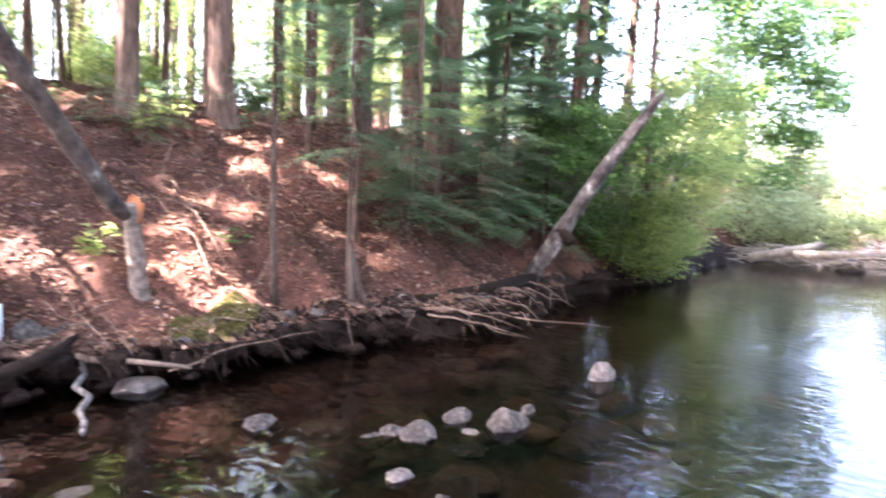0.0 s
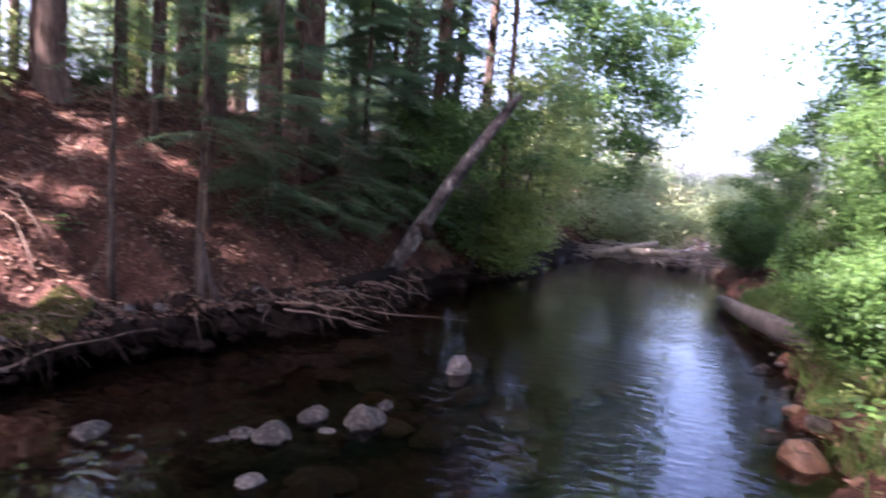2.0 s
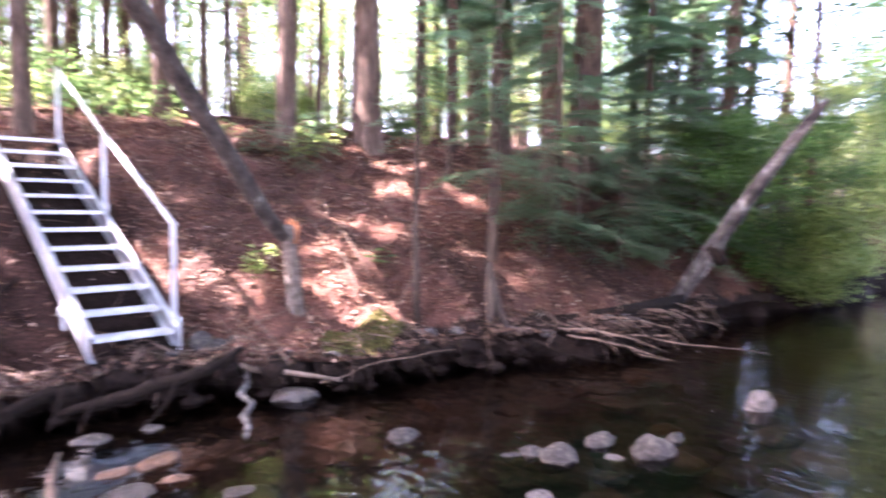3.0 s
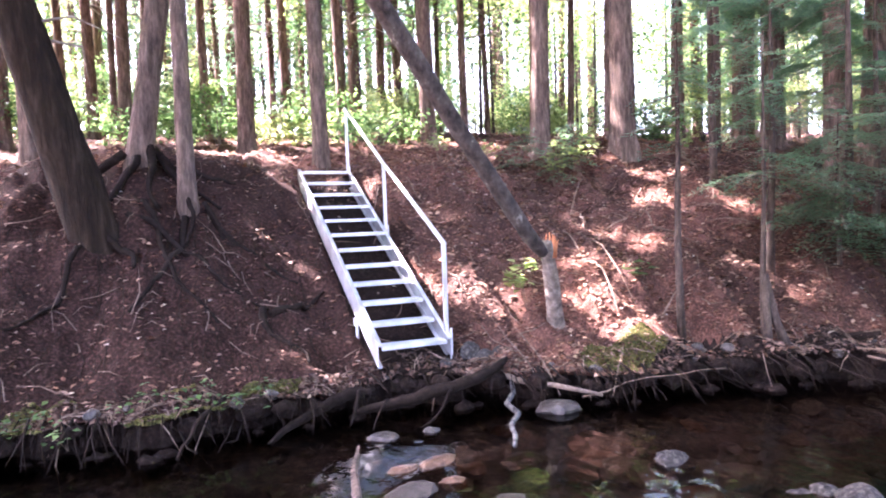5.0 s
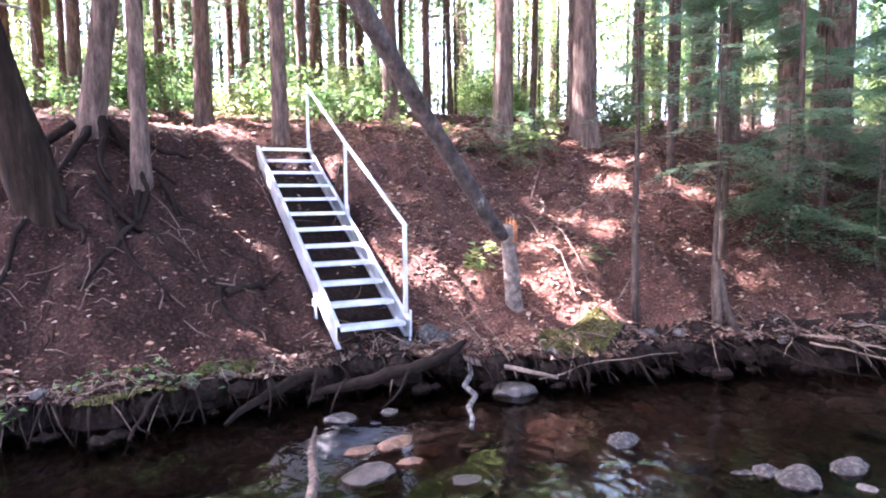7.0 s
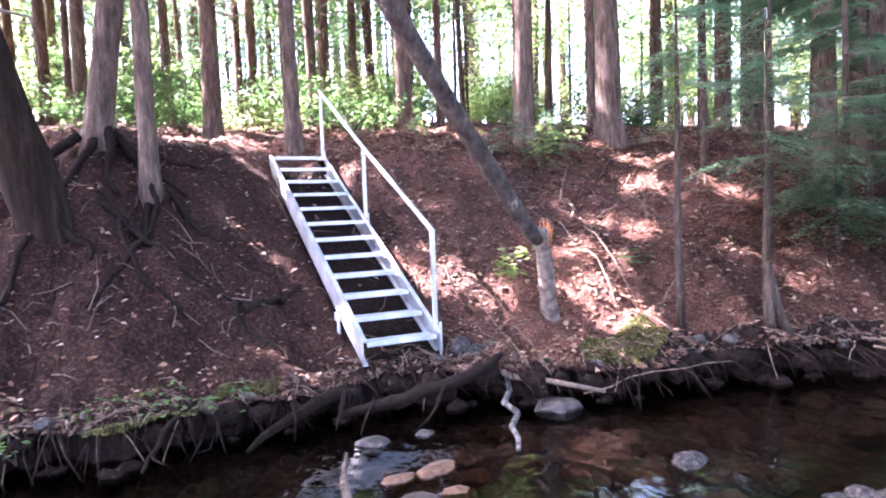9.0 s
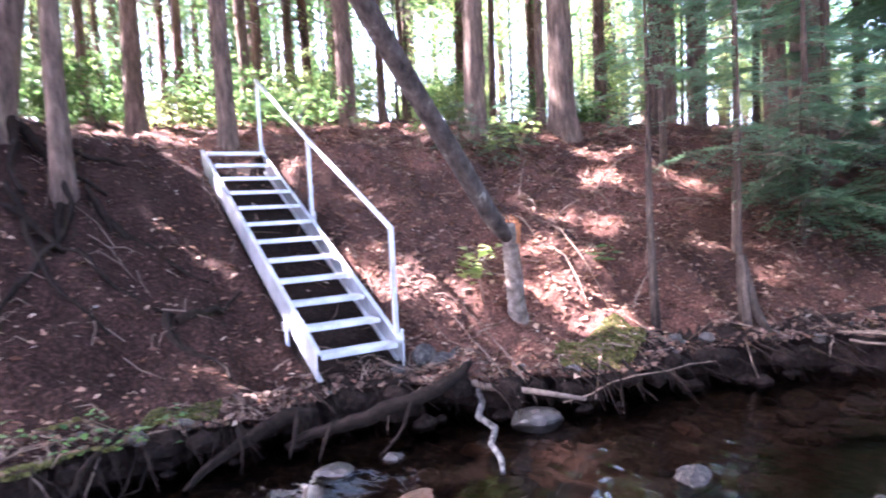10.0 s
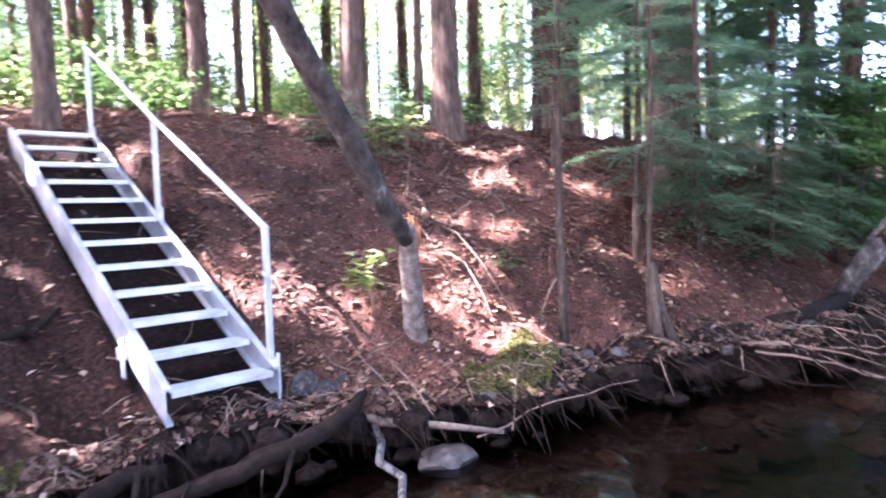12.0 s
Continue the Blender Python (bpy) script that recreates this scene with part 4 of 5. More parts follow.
for i, (x0, y0, x1, y1, thick) in enumerate([(-2.2, 2.95, -2.45, 2.3, 0.1), (-2.1, 2.9, -1.95, 2.2, 0.09), (-2.0, 2.95, -1.3, 2.5, 0.075), (-2.35, 2.95, -3.0, 2.6, 0.09), (-1.95, 3.0, -1.05, 2.9, 0.06), (-2.5, 1.9, -2.2, 1.45, 0.07), (-1.62, 2.3, -1.75, 1.7, 0.05), (-1.5, 2.3, -1.1, 1.9, 0.045)]):
    pts = []
    for f in np.linspace(0, 1, 9):
        x, y = x0 + (x1 - x0) * f + 0.07 * math.sin(f * 5 + i), y0 + (y1 - y0) * f
        pts.append((x, y, rough_height(x, y) + thick * (0.9 - 0.7 * f) + 0.14 * (1 - f) ** 3))
    root("thick knuckled root gripping the mound under the trees", pts, [0.7 * thick * (1 - 0.6 * f) for f in np.linspace(0, 1, 9)])
g = Geo()
_rk = random.Random(31)
for i in range(230):
    x, y = _rk.uniform(-3.8, -0.15), _rk.uniform(-0.3, 2.3)
    ln, sway = _rk.uniform(0.12, 0.4), _rk.uniform(-0.1, 0.1)
    pts = [(x + sway * f + 0.02 * math.sin(9 * f + i), y - ln * f, rough_height(x + sway * f, y - ln * f) + 0.014) for f in (0, 0.35, 0.7, 1)]
    g.tube(pts, [0.005, 0.006, 0.004, 0.002], 4)
thing("rootlets", "fine brown rootlets combed down the bare slope", "roots", me=g.mesh("rootlets", BARK_DARK), kind="stuff")


# fine roots hanging from the cut edge
g = Geo()
_rr = random.Random(9)
for i in range(120):
    x = _rr.uniform(-3.6, 7)
    y = lerp(x, EDGE_X, EDGE_Y)
    y += 0.07 * math.sin(4.3 * x + 1) + 0.035 * math.sin(9.7 * x) + _rr.uniform(0.02, 0.2)
    z = height(x, y) + 0.03
    dx, out_y = _rr.uniform(-0.18, 0.18), _rr.uniform(0.06, 0.34)
    g.tube([(x, y + 0.12, z + 0.03), (x + dx * 0.4, y - out_y * 0.5, z * 0.8), (x + dx, y - out_y, _rr.uniform(0.0, 0.12))], [0.012 * _rr.uniform(0.4, 1.5), 0.008, 0.003], 5)
thing("hanging_roots", "tangle of fine dark roots hanging over the cut bank", "roots", me=g.mesh("hanging_roots", ROOT), kind="stuff")


# clods of soil and sod breaking from the lip
def clod(g, at, size, seed):
    base = len(g.v)
    bm = bmesh.new()
    bmesh.ops.create_icosphere(bm, subdivisions=2, radius=1)
    for v in bm.verts:
        k = 1 + 0.5 * noise.noise(v.co * 1.6 + Vector((seed, 0, 0))) + 0.3 * noise.noise(v.co * 4 + Vector((0, seed, 0)))
        g.v.append(Vector(at) + Vector((v.co.x * size * 1.2, v.co.y * size, v.co.z * size * 0.9)) * k)
    g.f += [tuple(base + v.index for v in f.verts) for f in bm.faces]
    bm.free()


g = Geo()
for i in range(120):
    x = _rr.uniform(-3.8, 7.5)
    y = lerp(x, EDGE_X, EDGE_Y) + 0.07 * math.sin(4.3 * x + 1) + 0.035 * math.sin(9.7 * x)
    size = _rr.uniform(0.03, 0.1)
    low = _rr.random() < 0.35
    clod(g, (x, y + (_rr.uniform(0.0, 0.12) if low else _rr.uniform(0.06, 0.16)), -0.02 if low else _rr.uniform(0.14, 0.23)), size, i * 1.7)
thing("soil_clods", "crumbling dark clods of soil along the cut bank", "soil", me=g.mesh("soil_clods", SOIL_AND_SHADE), kind="stuff")


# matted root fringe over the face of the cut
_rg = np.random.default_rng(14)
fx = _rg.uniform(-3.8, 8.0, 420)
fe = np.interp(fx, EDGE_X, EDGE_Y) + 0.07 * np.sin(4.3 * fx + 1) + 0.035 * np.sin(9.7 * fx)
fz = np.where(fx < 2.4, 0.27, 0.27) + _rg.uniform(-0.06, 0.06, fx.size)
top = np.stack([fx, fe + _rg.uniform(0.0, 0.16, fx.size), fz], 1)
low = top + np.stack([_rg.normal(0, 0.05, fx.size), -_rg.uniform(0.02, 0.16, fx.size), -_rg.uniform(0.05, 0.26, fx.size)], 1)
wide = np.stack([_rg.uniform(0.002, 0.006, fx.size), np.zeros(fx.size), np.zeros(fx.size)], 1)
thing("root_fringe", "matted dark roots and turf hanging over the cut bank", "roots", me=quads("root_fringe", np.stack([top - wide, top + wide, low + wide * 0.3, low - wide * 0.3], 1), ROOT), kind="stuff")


def near_ground(rng, n, x0, x1, y0, y1, keep=lambda x, y: True):
    out = []
    while len(out) < n:
        x, y = rng.uniform(x0, x1), rng.uniform(y0, y1)
        if keep(x, y):
            out.append((x, y, rough_height(x, y)))
    return np.array(out)


def scatter_litter(name, label, mat, n, box, size, seed, keep, lift=0.012, aspect=0.55, flat=0.8):
    rng = np.random.default_rng(seed)
    pts = near_ground(rng, n, *box, keep)
    pts[:, 2] += lift
    thing(name, label, "leaves", me=quads(name, leaf_quads(rng, pts, size, aspect, flat), mat), kind="stuff")


def on_bank(x, y):
    return bank_distance(x, y) > 0.12


scatter_litter("leaf_litter", "red-brown dead leaves strewn over the slope", LITTER, 19000, (-4, 8, -1.8, 6), 0.075, 5, lambda x, y: on_bank(x, y) and (x < 2.4 or bank_distance(x, y) > 0.3 + 0.2 * math.sin(x * 31 + y * 17)) and not (-0.1 < x < 0.85 and -0.1 < y < 3.6) and (x > 0.6 or math.sin(x * 37 + y * 53) > 0.75))
scatter_litter("pale_leaf_litter", "a few pale dry leaves on the bank", LITTER_PALE, 240, (-4, 7, -1.8, 4), 0.07, 6, on_bank)
scatter_litter("terrace_litter", "dead leaves on the upper terrace", LITTER, 7000, (-8, 16, 3, 16), 0.11, 7, on_bank)
# lip leaves in a darker tone than the slope litter
scatter_litter("edge_litter", "dark brown leaves caught along the lip of the bank", LITTER_DARK, 3200, (-4, 8, -2.6, 0.6), 0.06, 27, lambda x, y: 0.12 < bank_distance(x, y) < 0.5, 0.015, 0.55, 0.35)
scatter_litter("near_bank_litter", "dead leaves on the low near bank", LITTER, 2600, (1.5, 8, -10, -7), 0.08, 17, lambda x, y: lerp(x, NEAR_X, NEAR_Y) - y > 0.05)
scatter_litter("moss_patch", "yellow-green moss on the bank's lip", MOSS, 5200, (1.75, 2.9, -1.2, -0.5), 0.03, 8, lambda x, y: on_bank(x, y) and ((x - 2.3) / 0.5) ** 2 + ((y + 0.82) / 0.26) ** 2 < 1, 0.015, 0.7, 0.1)
scatter_litter("moss_patch", "green moss along the low bank edge", MOSS, 3600, (-3.2, -0.8, -0.8, 0.5), 0.03, 9, lambda x, y: bank_distance(x, y) > 0.1 and noise.noise(Vector((x * 1.4, y * 2.2, 2))) > -0.02 and bank_distance(x, y) < 0.5, 0.015, 0.7, 0.1)

# fallen twigs
_rt = random.Random(12)
g = Geo()
for i in range(520):
    x, y = _rt.uniform(-4, 8), _rt.uniform(-2.2, 5)
    if i > 420:
        y = lerp(x, EDGE_X, EDGE_Y) + _rt.uniform(0.1, 0.5)
    if bank_distance(x, y) < 0.14:
        continue
    a, ln = _rt.uniform(0, 6.28), _rt.uniform(0.1, 0.5)
    pts = []
    for f in (0, 0.5, 1):
        px, py = x + math.cos(a + 0.4 * f) * ln * f, y + math.sin(a + 0.4 * f) * ln * f
        pts.append((px, py, rough_height(px, py) + 0.02 + (0.03 if f == 0.5 else 0)))
    g.tube(pts, [0.007, 0.005, 0.002], 4)
thing("fallen_twigs", "thin dry twigs scattered over the slope", "twigs", me=g.mesh("fallen_twigs", TWIG), kind="stuff")

# bare branches fallen into the water below the leaning log
_rb = random.Random(21)
for pts in ([(4.7, -1.75, 0.32), (5.1, -2.2, 0.26), (5.6, -2.7, 0.16), (6.4, -3.37, 0.04)], [(4.5, -1.8, 0.28), (4.75, -2.15, 0.22), (5.0, -2.4, 0.13), (5.25, -2.75, 0.02)],
            [(5.3, -2.1, 0.3), (5.8, -2.45, 0.3), (6.2, -2.6, 0.24), (6.6, -2.95, 0.12)], [(4.1, -1.65, 0.25), (4.25, -2.0, 0.12), (4.4, -2.2, 0.08), (4.75, -2.45, 0.01)], [(4.9, -1.9, 0.42), (5.5, -2.1, 0.45), (6.0, -2.3, 0.4), (6.5, -2.4, 0.3)]):
    thing("fallen_branch", "pale bare branch fallen from the bank into the water", "branch", group="branches at the water's edge", me=Geo().tube(knuckle(pts), list(np.linspace(0.012, 0.003, 3 * len(pts) - 2)), 6, 0.2).mesh("fallen_branch", TWIG if pts[0][0] in (4.7, 4.5) else ROOT))
for i in range(11):
    x0, y0 = _rb.uniform(4.1, 6.6), _rb.uniform(-2.1, -1.5)
    ln, a = _rb.uniform(0.5, 1.6), _rb.uniform(-2.6, 0.2)
    p0 = Vector((x0, y0, 0.3 + _rb.uniform(0, 0.2)))
    p3 = p0 + Vector((math.cos(a) * ln, math.sin(a) * ln, 0))
    p3.z = _rb.uniform(0.0, 0.12)
    p1, p2 = p0.lerp(p3, 0.35), p0.lerp(p3, 0.7)
    p1 += Vector((_rb.uniform(-0.2, 0.2), _rb.uniform(-0.2, 0.2), _rb.uniform(-0.02, 0.16)))
    p2 += Vector((_rb.uniform(-0.1, 0.1), _rb.uniform(-0.1, 0.1), _rb.uniform(-0.05, 0.05)))
    g = Geo().tube([p0, p1, p2, p3], [0.009 * _rb.uniform(0.5, 1.2), 0.006, 0.004, 0.002], 6, 0.2)
    side = p2 + Vector((math.cos(a + 0.7), math.sin(a + 0.7), 0)) * ln * 0.3
    g.tube([p1, (p1 + side) / 2 + Vector((0, 0, 0.03)), side], [0.009, 0.006, 0.002], 5)
    thing("fallen_branch", "pale bare branch fallen from the bank into the water", "branch", group="branches at the water's edge", me=g.mesh("fallen_branch", ROOT if i % 3 else TWIG))
for i in range(16):
    x0, y0 = _rb.uniform(2.6, 6.2), _rb.uniform(-0.7, 1.6)
    ln, a = _rb.uniform(0.6, 1.5), _rb.uniform(0, 6.28)
    p0 = Vector((x0, y0, rough_height(x0, y0)))
    x1, y1 = x0 + math.cos(a) * ln, y0 + math.sin(a) * ln
    if bank_distance(x1, y1) < 0.3:
        continue
    p3 = Vector((x1, y1, rough_height(x1, y1)))
    rise = Vector((0, 0, _rb.uniform(0.05, 0.16)))
    g = Geo().tube([p0, p0.lerp(p3, 0.3) + rise, p0.lerp(p3, 0.65) + rise * 0.9, p3], [0.011, 0.009, 0.007, 0.003], 5)
    thing("dead_branch", "thin arching dead branch on the leafy slope", "branch", group="dead branches on the slope", me=g.mesh("dead_branch", TWIG))
for i in range(26):
    x0 = _rb.uniform(4.3, 7.6)
    y0 = lerp(x0, EDGE_X, EDGE_Y) + _rb.uniform(-0.15, 0.25)
    a, ln = _rb.uniform(-3.0, 0.3), _rb.uniform(0.25, 0.9)
    p0 = Vector((x0, y0, _rb.uniform(0.2, 0.5)))
    p2 = p0 + Vector((math.cos(a) * ln, math.sin(a) * ln, 0))
    p2.z = _rb.uniform(-0.02, 0.25)
    p1 = p0.lerp(p2, 0.5) + Vector((0, 0, _rb.uniform(-0.05, 0.12)))
    thing("dead_twig", "thin dark dead twig tangled at the bank foot", "twig", group="twigs at the bank foot", me=Geo().tube(knuckle([p0, p1, p2]), list(np.linspace(0.009, 0.002, 7)), 5).mesh("dead_twig", ROOT if i % 2 else TWIG))
log("shore_log", "dark log lying along the bank foot", [(4.6, -1.35, 0.35), (5.8, -1.75, 0.42), (7.4, -1.7, 0.4)], [0.07, 0.09, 0.11], ROOT)
for pts in ([(1.35, -0.9, 0.1), (1.2, -0.6, 0.5), (1.0, -0.35, 0.85)], [(1.45, -0.95, 0.1), (1.33, -0.7, 0.5), (1.22, -0.5, 0.72)], [(1.9, -1.15, 0.08), (2.0, -1.1, 0.3), (2.1, -1.05, 0.5)], [(1.6, -1.1, 0.1), (2.2, -1.3, 0.25), (2.9, -1.55, 0.3)]):
    thing("dry_stalk", "thin dry stalk standing at the water's edge", "twig", group="dry stalks by the roots", me=Geo().tube(knuckle(pts), list(np.linspace(0.008, 0.003, 7)), 5).mesh("dry_stalk", TWIG))

# ---- young hemlocks and other greenery on the bank ----
hemlock(3.14, -0.69, 3.6, 0.045, "slim young hemlock with drooping sprays on the slope", 16, 2.0, 0.9, seed=3)
hemlock(3.87, -1.13, 3.2, 0.035, "thin dying hemlock propped on stilt roots", 9, 1.6, 0.8, seed=4)
hemlock(5.3, -0.9, 1.7, 0.03, "low spreading hemlock bough over the slope", 24, 0.25, 1.4, seed=15)
hemlock(6.6, -1.2, 1.6, 0.03, "low spreading hemlock bough over the slope", 26, 0.25, 1.4, seed=16)
hemlock(7.8, -0.9, 2.2, 0.035, "low spreading hemlock bough over the slope", 30, 0.3, 1.5, seed=17)
hemlock(8.7, -1.3, 2.0, 0.035, "low spreading hemlock bough over the slope", 28, 0.3, 1.4, seed=18)
hemlock(4.6, -0.6, 3.4, 0.05, "dark young hemlock spreading over the bank", 15, 0.9, 1.3, seed=5)
hemlock(5.9, -0.6, 4.2, 0.06, "dark young hemlock spreading over the bank", 24, 0.6, 1.6, seed=6)
hemlock(6.79, -0.34, 4.5, 0.05, "thin young hemlock above the stream", 16, 0.8, 1.4, seed=7)
hemlock(5.2, 0.9, 5.0, 0.06, "tall young hemlock among the trunks", 13, 1.2, 1.5, seed=8)
hemlock(7.6, 0.9, 6.0, 0.08, "tall young hemlock among the trunks", 24, 1.4, 1.7, seed=9, needle=0.08)
hemlock(8.8, -0.4, 5.5, 0.07, "young hemlock above the leaning log", 50, 1.2, 1.7, seed=10, needle=0.08)
for pts in ([(3.72, -1.3, 0.2), (3.8, -1.22, 0.6), (3.86, -1.15, 1.1)], [(4.0, -1.35, 0.22), (3.93, -1.22, 0.6), (3.87, -1.15, 1.05)]):
    thing("root", "slender stilt root holding up a thin hemlock", "root", me=Geo().tube(pts, list(np.linspace(0.05, 0.035, len(pts))), 9, 0.3, pts[0][0]).mesh("root", BARK_SAP))
for i, (x, y) in enumerate([(3.5, 2.2), (3.9, 2.4), (3.2, 2.7)]):
    hemlock(x, y, 0.75, 0.012, "knee-high hemlock seedling on the slope", 18, 0.1, 0.5, seed=40 + i)


def herb(x, y, h, n, size, label, seed, mat=LEAF):
    rng = np.random.default_rng(seed)
    t = thing("seedling", label, "plant", (x, y, rough_height(x, y)))
    pts = []
    for i in range(max(3, n // 5)):
        a, rr = rng.uniform(0, 6.28), rng.uniform(0.05, 0.2)
        tip = np.array([math.cos(a) * rr, math.sin(a) * rr, h * rng.uniform(0.7, 1.1)])
        g = Geo().tube([(0, 0, -0.02), tip * 0.6 + np.array([0, 0, 0.03]), tip], [0.005, 0.003, 0.002], 4)
        part("stem", g.mesh("stem", TWIG), t)
        pts += [tip + rng.normal(size=3) * 0.05 for _ in range(5)]
    part("leaves", quads("leaves", leaf_quads(rng, np.array(pts), size, 0.7, 1.2), mat), t)


big = hemlock(6.8, 2.4, 7.5, 0.08, "half-grown hemlock with layered drooping boughs", 22, 2.6, 2.1, seed=19, needle=0.1)
tagged(big, group="half-grown hemlocks")
for i, (x, y) in enumerate([(10.2, 2.8), (12.6, 1.0), (10.8, -0.9)]):
    copy_thing(big, pose(x, y, height(x, y), 0, 0, 70 * i + 40))
for i in range(9):
    x = -3.2 + 0.26 * i
    herb(x, lerp(x, EDGE_X, EDGE_Y) + 0.2 + 0.1 * math.sin(i * 2.3), 0.12, 14, 0.06, "small green herbs on the mossy lip of the bank", 50 + i)
for i, (x, y) in enumerate([(3.35, 2.05), (3.6, 2.3), (3.75, 2.0), (4.2, 2.5), (2.7, 2.9), (5.9, 2.2), (4.9, 3.2), (2.2, 3.6)]):
    herb(x, y, 0.4, 45, 0.1, "light green seedlings on the upper slope", 20 + i, LEAF_LIME)
herb(3.15, -0.14, 0.12, 14, 0.12, "small green seedling in a sunlit patch of leaves", 1)
herb(1.75, 0.15, 0.35, 30, 0.13, "broad-leaved maple seedling beside the birch stub", 2, LEAF_LIME)
herb(1.9, 0.35, 0.3, 20, 0.12, "broad-leaved maple seedling beside the birch stub", 3, LEAF_LIME)

# ---- tall trees added beyond the left end of the bank, between the slope and the sun ----
# mostly out of view, placed to shade the left slope
for i, (x, y) in enumerate([(-5.5, 1.8), (-8, 3.2), (-10.5, 2.0), (-6.5, 5.5), (-9.5, 6.0), (-12.5, 4.5), (-12, 8), (-7.5, 8.5), (-15, 6), (-4.5, 7.8), (-10.6, 9.6), (-8.8, 7.2), (-11.4, 6.4), (-6.9, 6.9), (-8.6, 10.2)]):
    tree(x, y, 0.2, "brown forest tree added past the end of the bank for shade", lean=(0.01, 0), crown=HIGH[0], crown_turn=0.3 + 0.4 * i, group=FOREST, limbs=3)

# ---- forest behind: more trunks, young trees and undergrowth ----
protos = []
for i in range(4):
    protos.append(tree(60 + 5 * i, 60, 0.16 + 0.04 * i, "distant brown tree trunk in the forest", lean=(0.02 * (i - 1.5), 0), h=19, crown=HIGH[i], group="distant forest trees", limbs=4))
    sap = thing("young_tree", "slender young tree with light green leaves in the undergrowth", "tree", (62 + 5 * i, 66, height(62 + 5 * i, 66)), "undergrowth trees")
    part("trunk", Geo().tube([(0, 0, -0.2), (0.05, 0, 3), (0, 0.1, 7.5)], [0.05, 0.035, 0.01], 8).mesh("trunk", BARK_GREY), sap)
    part("crown", MID[i % 3], sap)
    protos.append(sap)
_rf = random.Random(5)


def clearing(x, y):
    """A bright opening in the wood beyond the terrace."""
    return y > 8 and 1.0 < (y + 6) / (x + 2.0 if x > -1.9 else 0.1) < 1.55


placed = []
while len(placed) < 125:
    x, y = _rf.uniform(-26, 34), _rf.uniform(9.5, 36)
    if min([9] + [math.hypot(x - a, y - b) for a, b in placed]) < 1.7 or (clearing(x, y) and _rf.random() < 0.4):
        continue
    placed.append((x, y))
    pr = protos[_rf.choice([0, 2, 4, 6, 0, 2, 1, 5, 7])]
    if -21 < x < 8 and y < 26:
        pr = protos[_rf.choice([1, 5, 7])]
        if _rf.random() < 0.5:
            continue
    copy_thing(pr, pose(x, y, height(x, y), 0, 0, _rf.uniform(0, 360)))
for i, (x, y) in enumerate([(-6, 12), (-3.5, 15.5), (0.2, 16.5), (-8, 15), (3.5, 13.8), (-5, 18.5)]):
    tree(x, y, 0.19, "brown forest trunk deeper in the wood", lean=(0.01, 0), crown=HIGH[0], crown_turn=4.4 + 0.3 * i, group=FOREST, limbs=3)
slim = [tree(90 + 4 * i, 64, 0.1 + 0.025 * i, "slim straight trunk with dead twigs in the sunlit wood", lean=(0.012 * (i - 1), 0), h=15, crown=crown_mesh(51 + i, NEEDLE, 380, 16, 0.3, (0, 0, 13.5), (0.9, 0.9, 1.6), 0.2, 0.4), mat=BARK, group="slim trunks in the wood", limbs=9) for i in range(3)]
stand = []
while len(stand) < 34:
    x, y = _rf.uniform(-9, 7), _rf.uniform(8.5, 24)
    if min([9] + [math.hypot(x - a, y - b) for a, b in stand]) < 0.9:
        continue
    stand.append((x, y))
    if not (clearing(x, y) and len(stand) % 3):
        copy_thing(slim[len(stand) % 3], pose(x, y, height(x, y), 0, 0, _rf.uniform(0, 360)))
for i in range(95):
    x, y = (_rf.uniform(-18, 13), _rf.uniform(12, 34)) if i < 60 else (_rf.uniform(10, 34), _rf.uniform(7, 26))
    if clearing(x, y) and i % 2:
        continue
    copy_thing(protos[_rf.choice([1, 3, 5, 7])], pose(x, y, height(x, y), 0, 0, _rf.uniform(0, 360)))
# along both banks up the stream, and unseen ones behind the camera closing the reflections
for x, y in [(13.5, 0.6), (14, 4), (15.5, -0.5), (16.5, 2), (18, 3), (20, 5), (12, 6), (24, 7), (10.5, -0.9), (13, -1.2),
             (9.5, -10.5), (12, -9.5), (15, -10), (18, -10.5), (21, -11), (7, -11.5), (4, -12), (0, -12.5), (-4, -12), (-8, -11), (-12, -9), (-6, -14), (3, -16), (10, -15)]:
    pr = protos[_rf.choice([0, 2, 4, 1, 3, 5, 7, 1, 3])]
    copy_thing(pr, pose(x, y, height(x, y), 0, 0, _rf.uniform(0, 360)))

# dense broad crowns that close over the near bank and the stream behind
# mostly unseen; added to cut the sky light on bank and water
wide = tree(70, 70, 0.22, "tall broad-crowned tree added to cut the sky light", h=15, crown=crown_mesh(91, LEAF, 8000, 70, 0.5, (0, 0, 10.5), (4.2, 4.2, 2.6), 0.32, 0.5), group="broad trees on the near bank", limbs=3)
for x, y in [(-7, -9.5), (-3, -9.8), (0.2, -10.2), (-10, -7.5), (-1.5, -13), (-6, -13.5), (-12, -12), (-14, -4), (-9.5, -1.0), (-13, 0.5), (4.5, -11.5), (9, -12.8), (14, -12.2), (19, -12.8), (6.5, -14.5), (2.8, -9.2), (-0.8, -8.9), (6.6, -9.6)]:
    copy_thing(wide, pose(x, y, height(x, y), 0, 0, _rf.uniform(0, 360)))

# and over the deep wood, crowns added above the view to darken reflections
for i in range(16):
    x, y = -17 + 2.5 * i + _rf.uniform(-0.8, 0.8), 29 + 5 * (i % 2) + _rf.uniform(-1.5, 1.5)
    copy_thing(wide, pose(x, y, height(x, y), 0, 0, _rf.uniform(0, 360)))
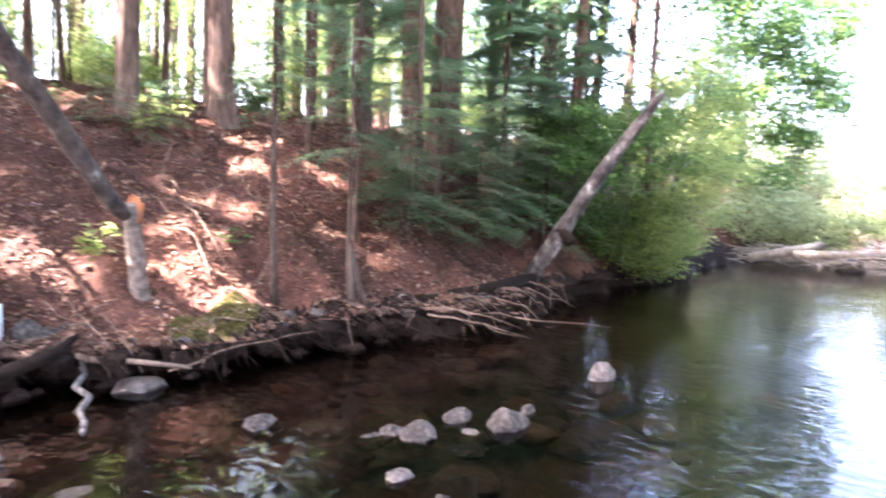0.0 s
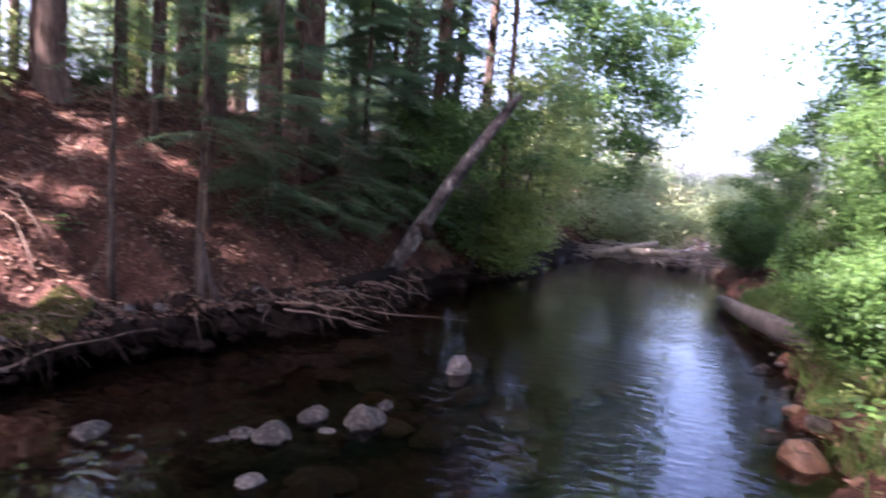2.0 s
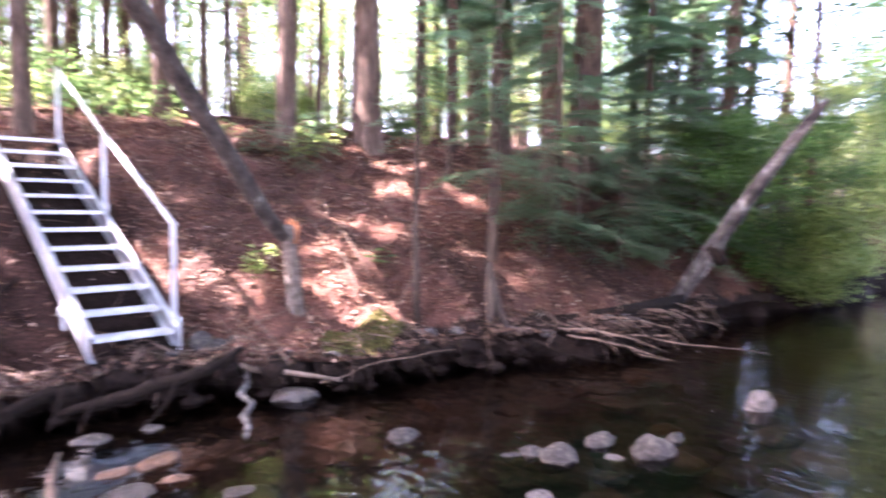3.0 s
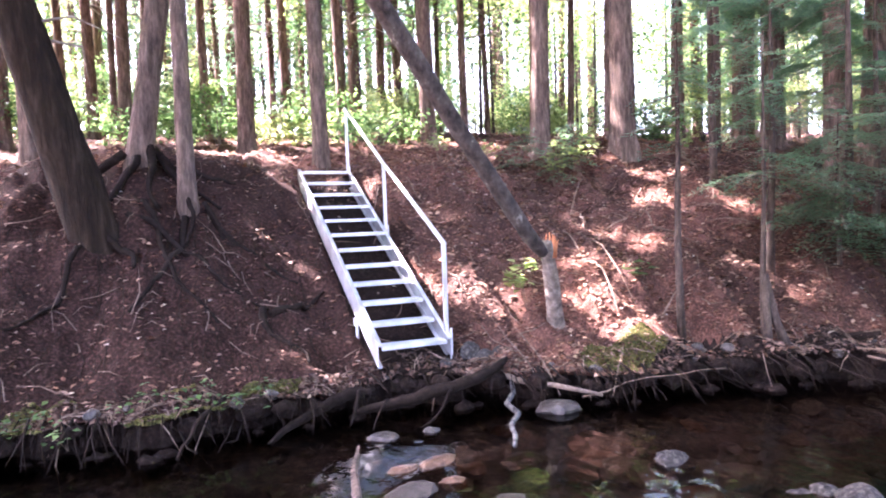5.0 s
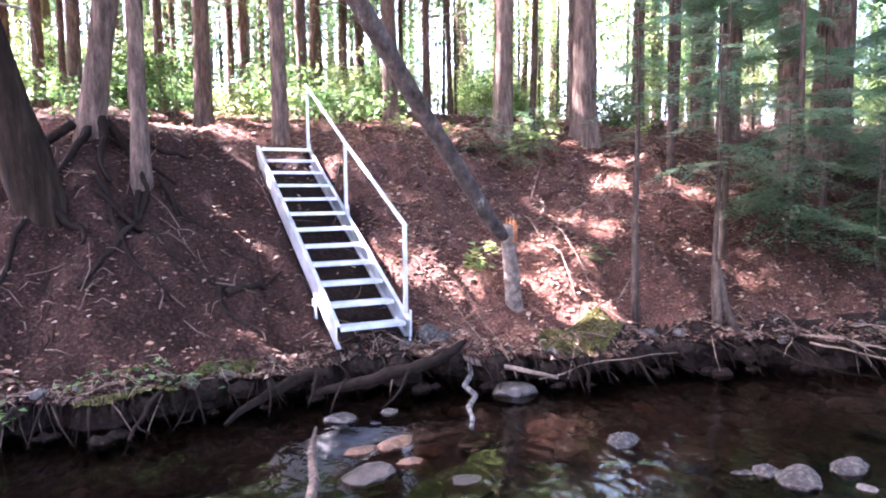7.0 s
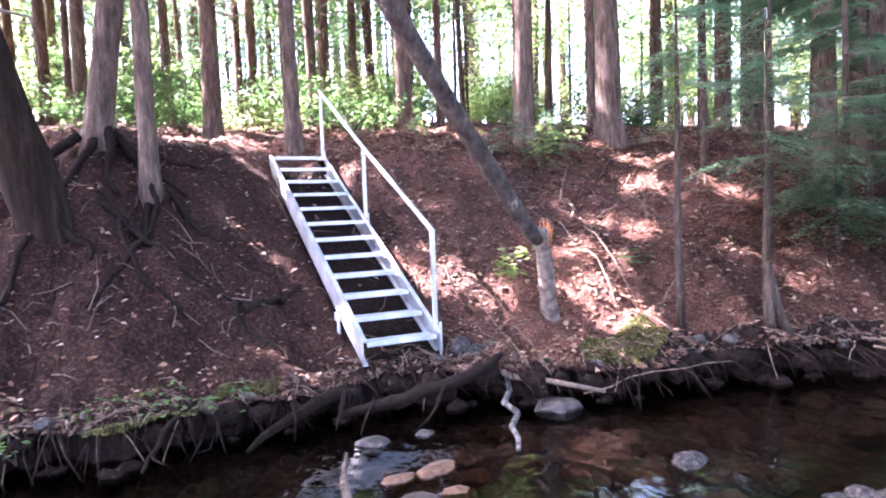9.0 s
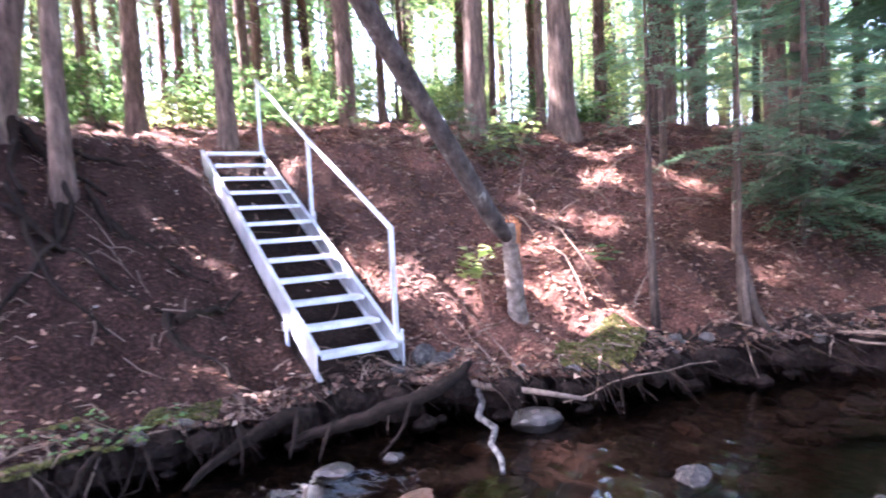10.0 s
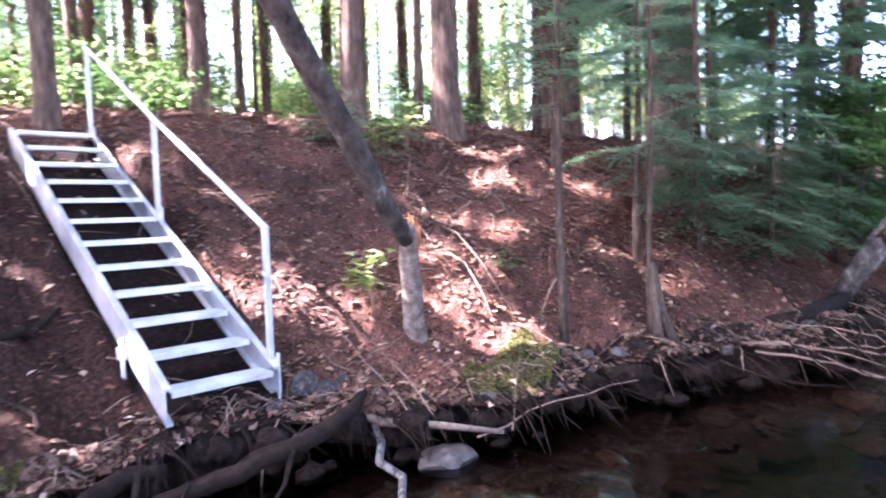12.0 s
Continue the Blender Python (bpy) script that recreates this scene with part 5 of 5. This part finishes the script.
for i in range(8):
    x, y = _rf.uniform(6.5, 15), _rf.uniform(6.5, 14)
    copy_thing(protos[_rf.choice([1, 3, 5, 7])], pose(x, y, height(x, y), 0, 0, _rf.uniform(0, 360)))

# leafy shrubs
S = "leafy green shrub overhanging the stream"
for i, (x, y, h, w, m) in enumerate([(10.5, -2.0, 3.4, 1.3, LEAF), (12.0, -2.3, 4.0, 1.5, LEAF_LIME), (13.8, -2.4, 5.4, 1.6, LEAF_LIME), (15.5, -2.2, 4.6, 1.6, LEAF_LIME), (9.4, -1.4, 2.6, 1.0, LEAF), (17.2, -1.6, 5.0, 1.8, LEAF), (11.2, -2.4, 1.6, 1.0, LEAF_LIME)]):
    bush(x, y, height(x, y), h, w, S, m, 8500, 0.085, 60 + i, 60, spread=0.18)
for i, (x, y, h, w, m) in enumerate([(6.4, -8.6, 3.2, 1.3, LEAF), (8.2, -8.4, 3.0, 1.3, LEAF), (10.5, -8.2, 3.6, 1.4, LEAF), (13, -7.8, 3.6, 1.4, LEAF), (16, -7.6, 3.2, 1.3, LEAF_LIME), (4.6, -9.2, 3.4, 1.3, LEAF), (17.6, -7.4, 1.6, 1.1, LEAF_LIME), (14.8, -7.2, 1.4, 0.9, LEAF), (7.2, -7.9, 1.5, 0.8, LEAF), (5.8, -7.7, 1.1, 0.7, LEAF), (4.8, -7.9, 1.2, 0.7, LEAF)]):
    bush(x, y, height(x, y), h, w, "dense leafy shrub on the grassy bank", m, 14000, 0.06, 80 + i, 64, spread=0.13)
bush(9.4, -9.6, 0.9, 7.5, 2.5, "tall leafy tree overhanging the near bank", LEAF, 9000, 0.11, 131, 90, stems=5, spread=0.3)
bush(12.5, -9.4, 0.9, 8.5, 2.6, "tall leafy tree overhanging the near bank", LEAF, 9000, 0.12, 132, 90, stems=5, spread=0.3)
for i, (x, y, h, w) in enumerate([(11.4, -0.6, 7.5, 1.7), (13.2, -1.2, 8.5, 1.8), (15.2, -1.0, 9.5, 2.0), (13.6, 1.4, 9.5, 2.0)]):
    bush(x, y, height(x, y), h, w, "tall leafy tree leaning over the far bank", LEAF if i % 2 else NEEDLE, 11000, 0.11, 240 + i, 100, stems=5, spread=0.26, open_sky=True)
bush(25.5, -3.4, 0.6, 11, 2.4, "tall leafy tree over the stream beyond the dam", LEAF, 15000, 0.19, 133, 90, stems=5, spread=0.4)
bush(21.5, -2.2, 0.6, 10, 2.2, "tall leafy tree over the stream beyond the dam", LEAF, 15000, 0.18, 134, 90, stems=5, spread=0.4)
for i in range(16):
    x, y = _rf.uniform(22, 34), _rf.uniform(-13, 3)
    bush(x, y, max(height(x, y), 0.1), _rf.uniform(1.5, 3.2), _rf.uniform(1.2, 2.0), "sunlit green shrub beyond the dam, its leaf colour paled for haze", LEAF_HAZED, 2200, 0.15, 170 + i, 50, spread=0.35)
for i, (x, y, h, w) in enumerate([(20.5, -3.0, 2.0, 1.4), (20.8, -5.0, 1.6, 1.3), (21.3, -7.0, 2.2, 1.5), (23.5, -4.0, 3.0, 1.8), (24, -6.5, 2.6, 1.8), (19.5, -8.4, 2.6, 1.4)]):
    bush(x, y, max(height(x, y), 0.1), h, w, "sunlit green shrub beyond the dam, its leaf colour paled for haze", LEAF_HAZED, 3600, 0.12, 110 + i, 50, spread=0.3)
for i in range(44):
    x, y = _rf.uniform(-9, 12), _rf.uniform(6.0, 17)
    bush(x, y, height(x, y), _rf.uniform(0.6, 1.6), _rf.uniform(0.5, 1.1), "low sunlit green undergrowth between the trunks", _rf.choice([LEAF_LIME, LEAF]), 900, 0.11, 140 + i, 24, name="undergrowth", stems=4)

belt = [bush(80 + 4 * i, 70, height(80 + 4 * i, 70), 2.2, 1.4, "light green undergrowth deep in the forest", LEAF_LIME if i else LEAF, 2400, 0.1, 400 + i, 44, name="undergrowth", stems=4) for i in range(3)]
for i in range(80):
    x, y = (_rf.uniform(-18, 16), _rf.uniform(14, 25)) if i < 55 else (_rf.uniform(12, 34), _rf.uniform(3, 16))
    copy_thing(belt[i % 3], pose(x, y, height(x, y), 0, 0, _rf.uniform(0, 360)))

# stones and herbs along the near water's edge
for i in range(34):
    x = _rs.uniform(2.2, 9)
    y = lerp(x, NEAR_X, NEAR_Y) + _rs.uniform(-0.25, 0.3)
    s = _rs.uniform(0.03, 0.1)
    stone(x, y, max(height(x, y), -0.05) + 0.02, s * 1.3, s, s * 0.8, _rs.choice([STONE, STONE_DARK, STONE_RUST]), "small stone at the edge of the grassy bank", 500 + i, _rs.uniform(0, 3), "bank_stone")
for i in range(16):
    x = 2.9 + 0.36 * i
    herb(x, lerp(x, NEAR_X, NEAR_Y) - 0.3 - 0.12 * math.sin(i * 1.9), 0.32, 36, 0.09, "leafy weeds at the edge of the near bank", 80 + i, LEAF if i % 3 else LEAF_LIME)

# grass on the near bank
rng = np.random.default_rng(77)
pts = near_ground(rng, 11000, 2.4, 12, -9.5, -6.9, lambda x, y: lerp(x, NEAR_X, NEAR_Y) - y > 0.05 and noise.noise(Vector((x * 1.6, y * 1.6, 4.0))) > -0.12)
n = len(pts)
a = rng.uniform(0, 6.28, n)
ln = rng.uniform(0.05, 0.25, n)[:, None]
way = np.stack([np.cos(a), np.sin(a), np.zeros(n)], 1)
side = np.stack([-np.sin(a), np.cos(a), np.zeros(n)], 1) * 0.006
up = np.array([0, 0, 1.0])
mid, tip = pts + way * ln * 0.35 + up * ln * 0.75, pts + way * ln + up * ln * 0.8
blades = np.concatenate([np.stack([pts - side, pts + side, mid + side * 0.8, mid - side * 0.8], 1), np.stack([mid - side * 0.8, mid + side * 0.8, tip + side * 0.1, tip - side * 0.1], 1)])
thing("grass", "long arching grass on the near bank", "grass", me=quads("grass", blades, GRASS), kind="stuff")
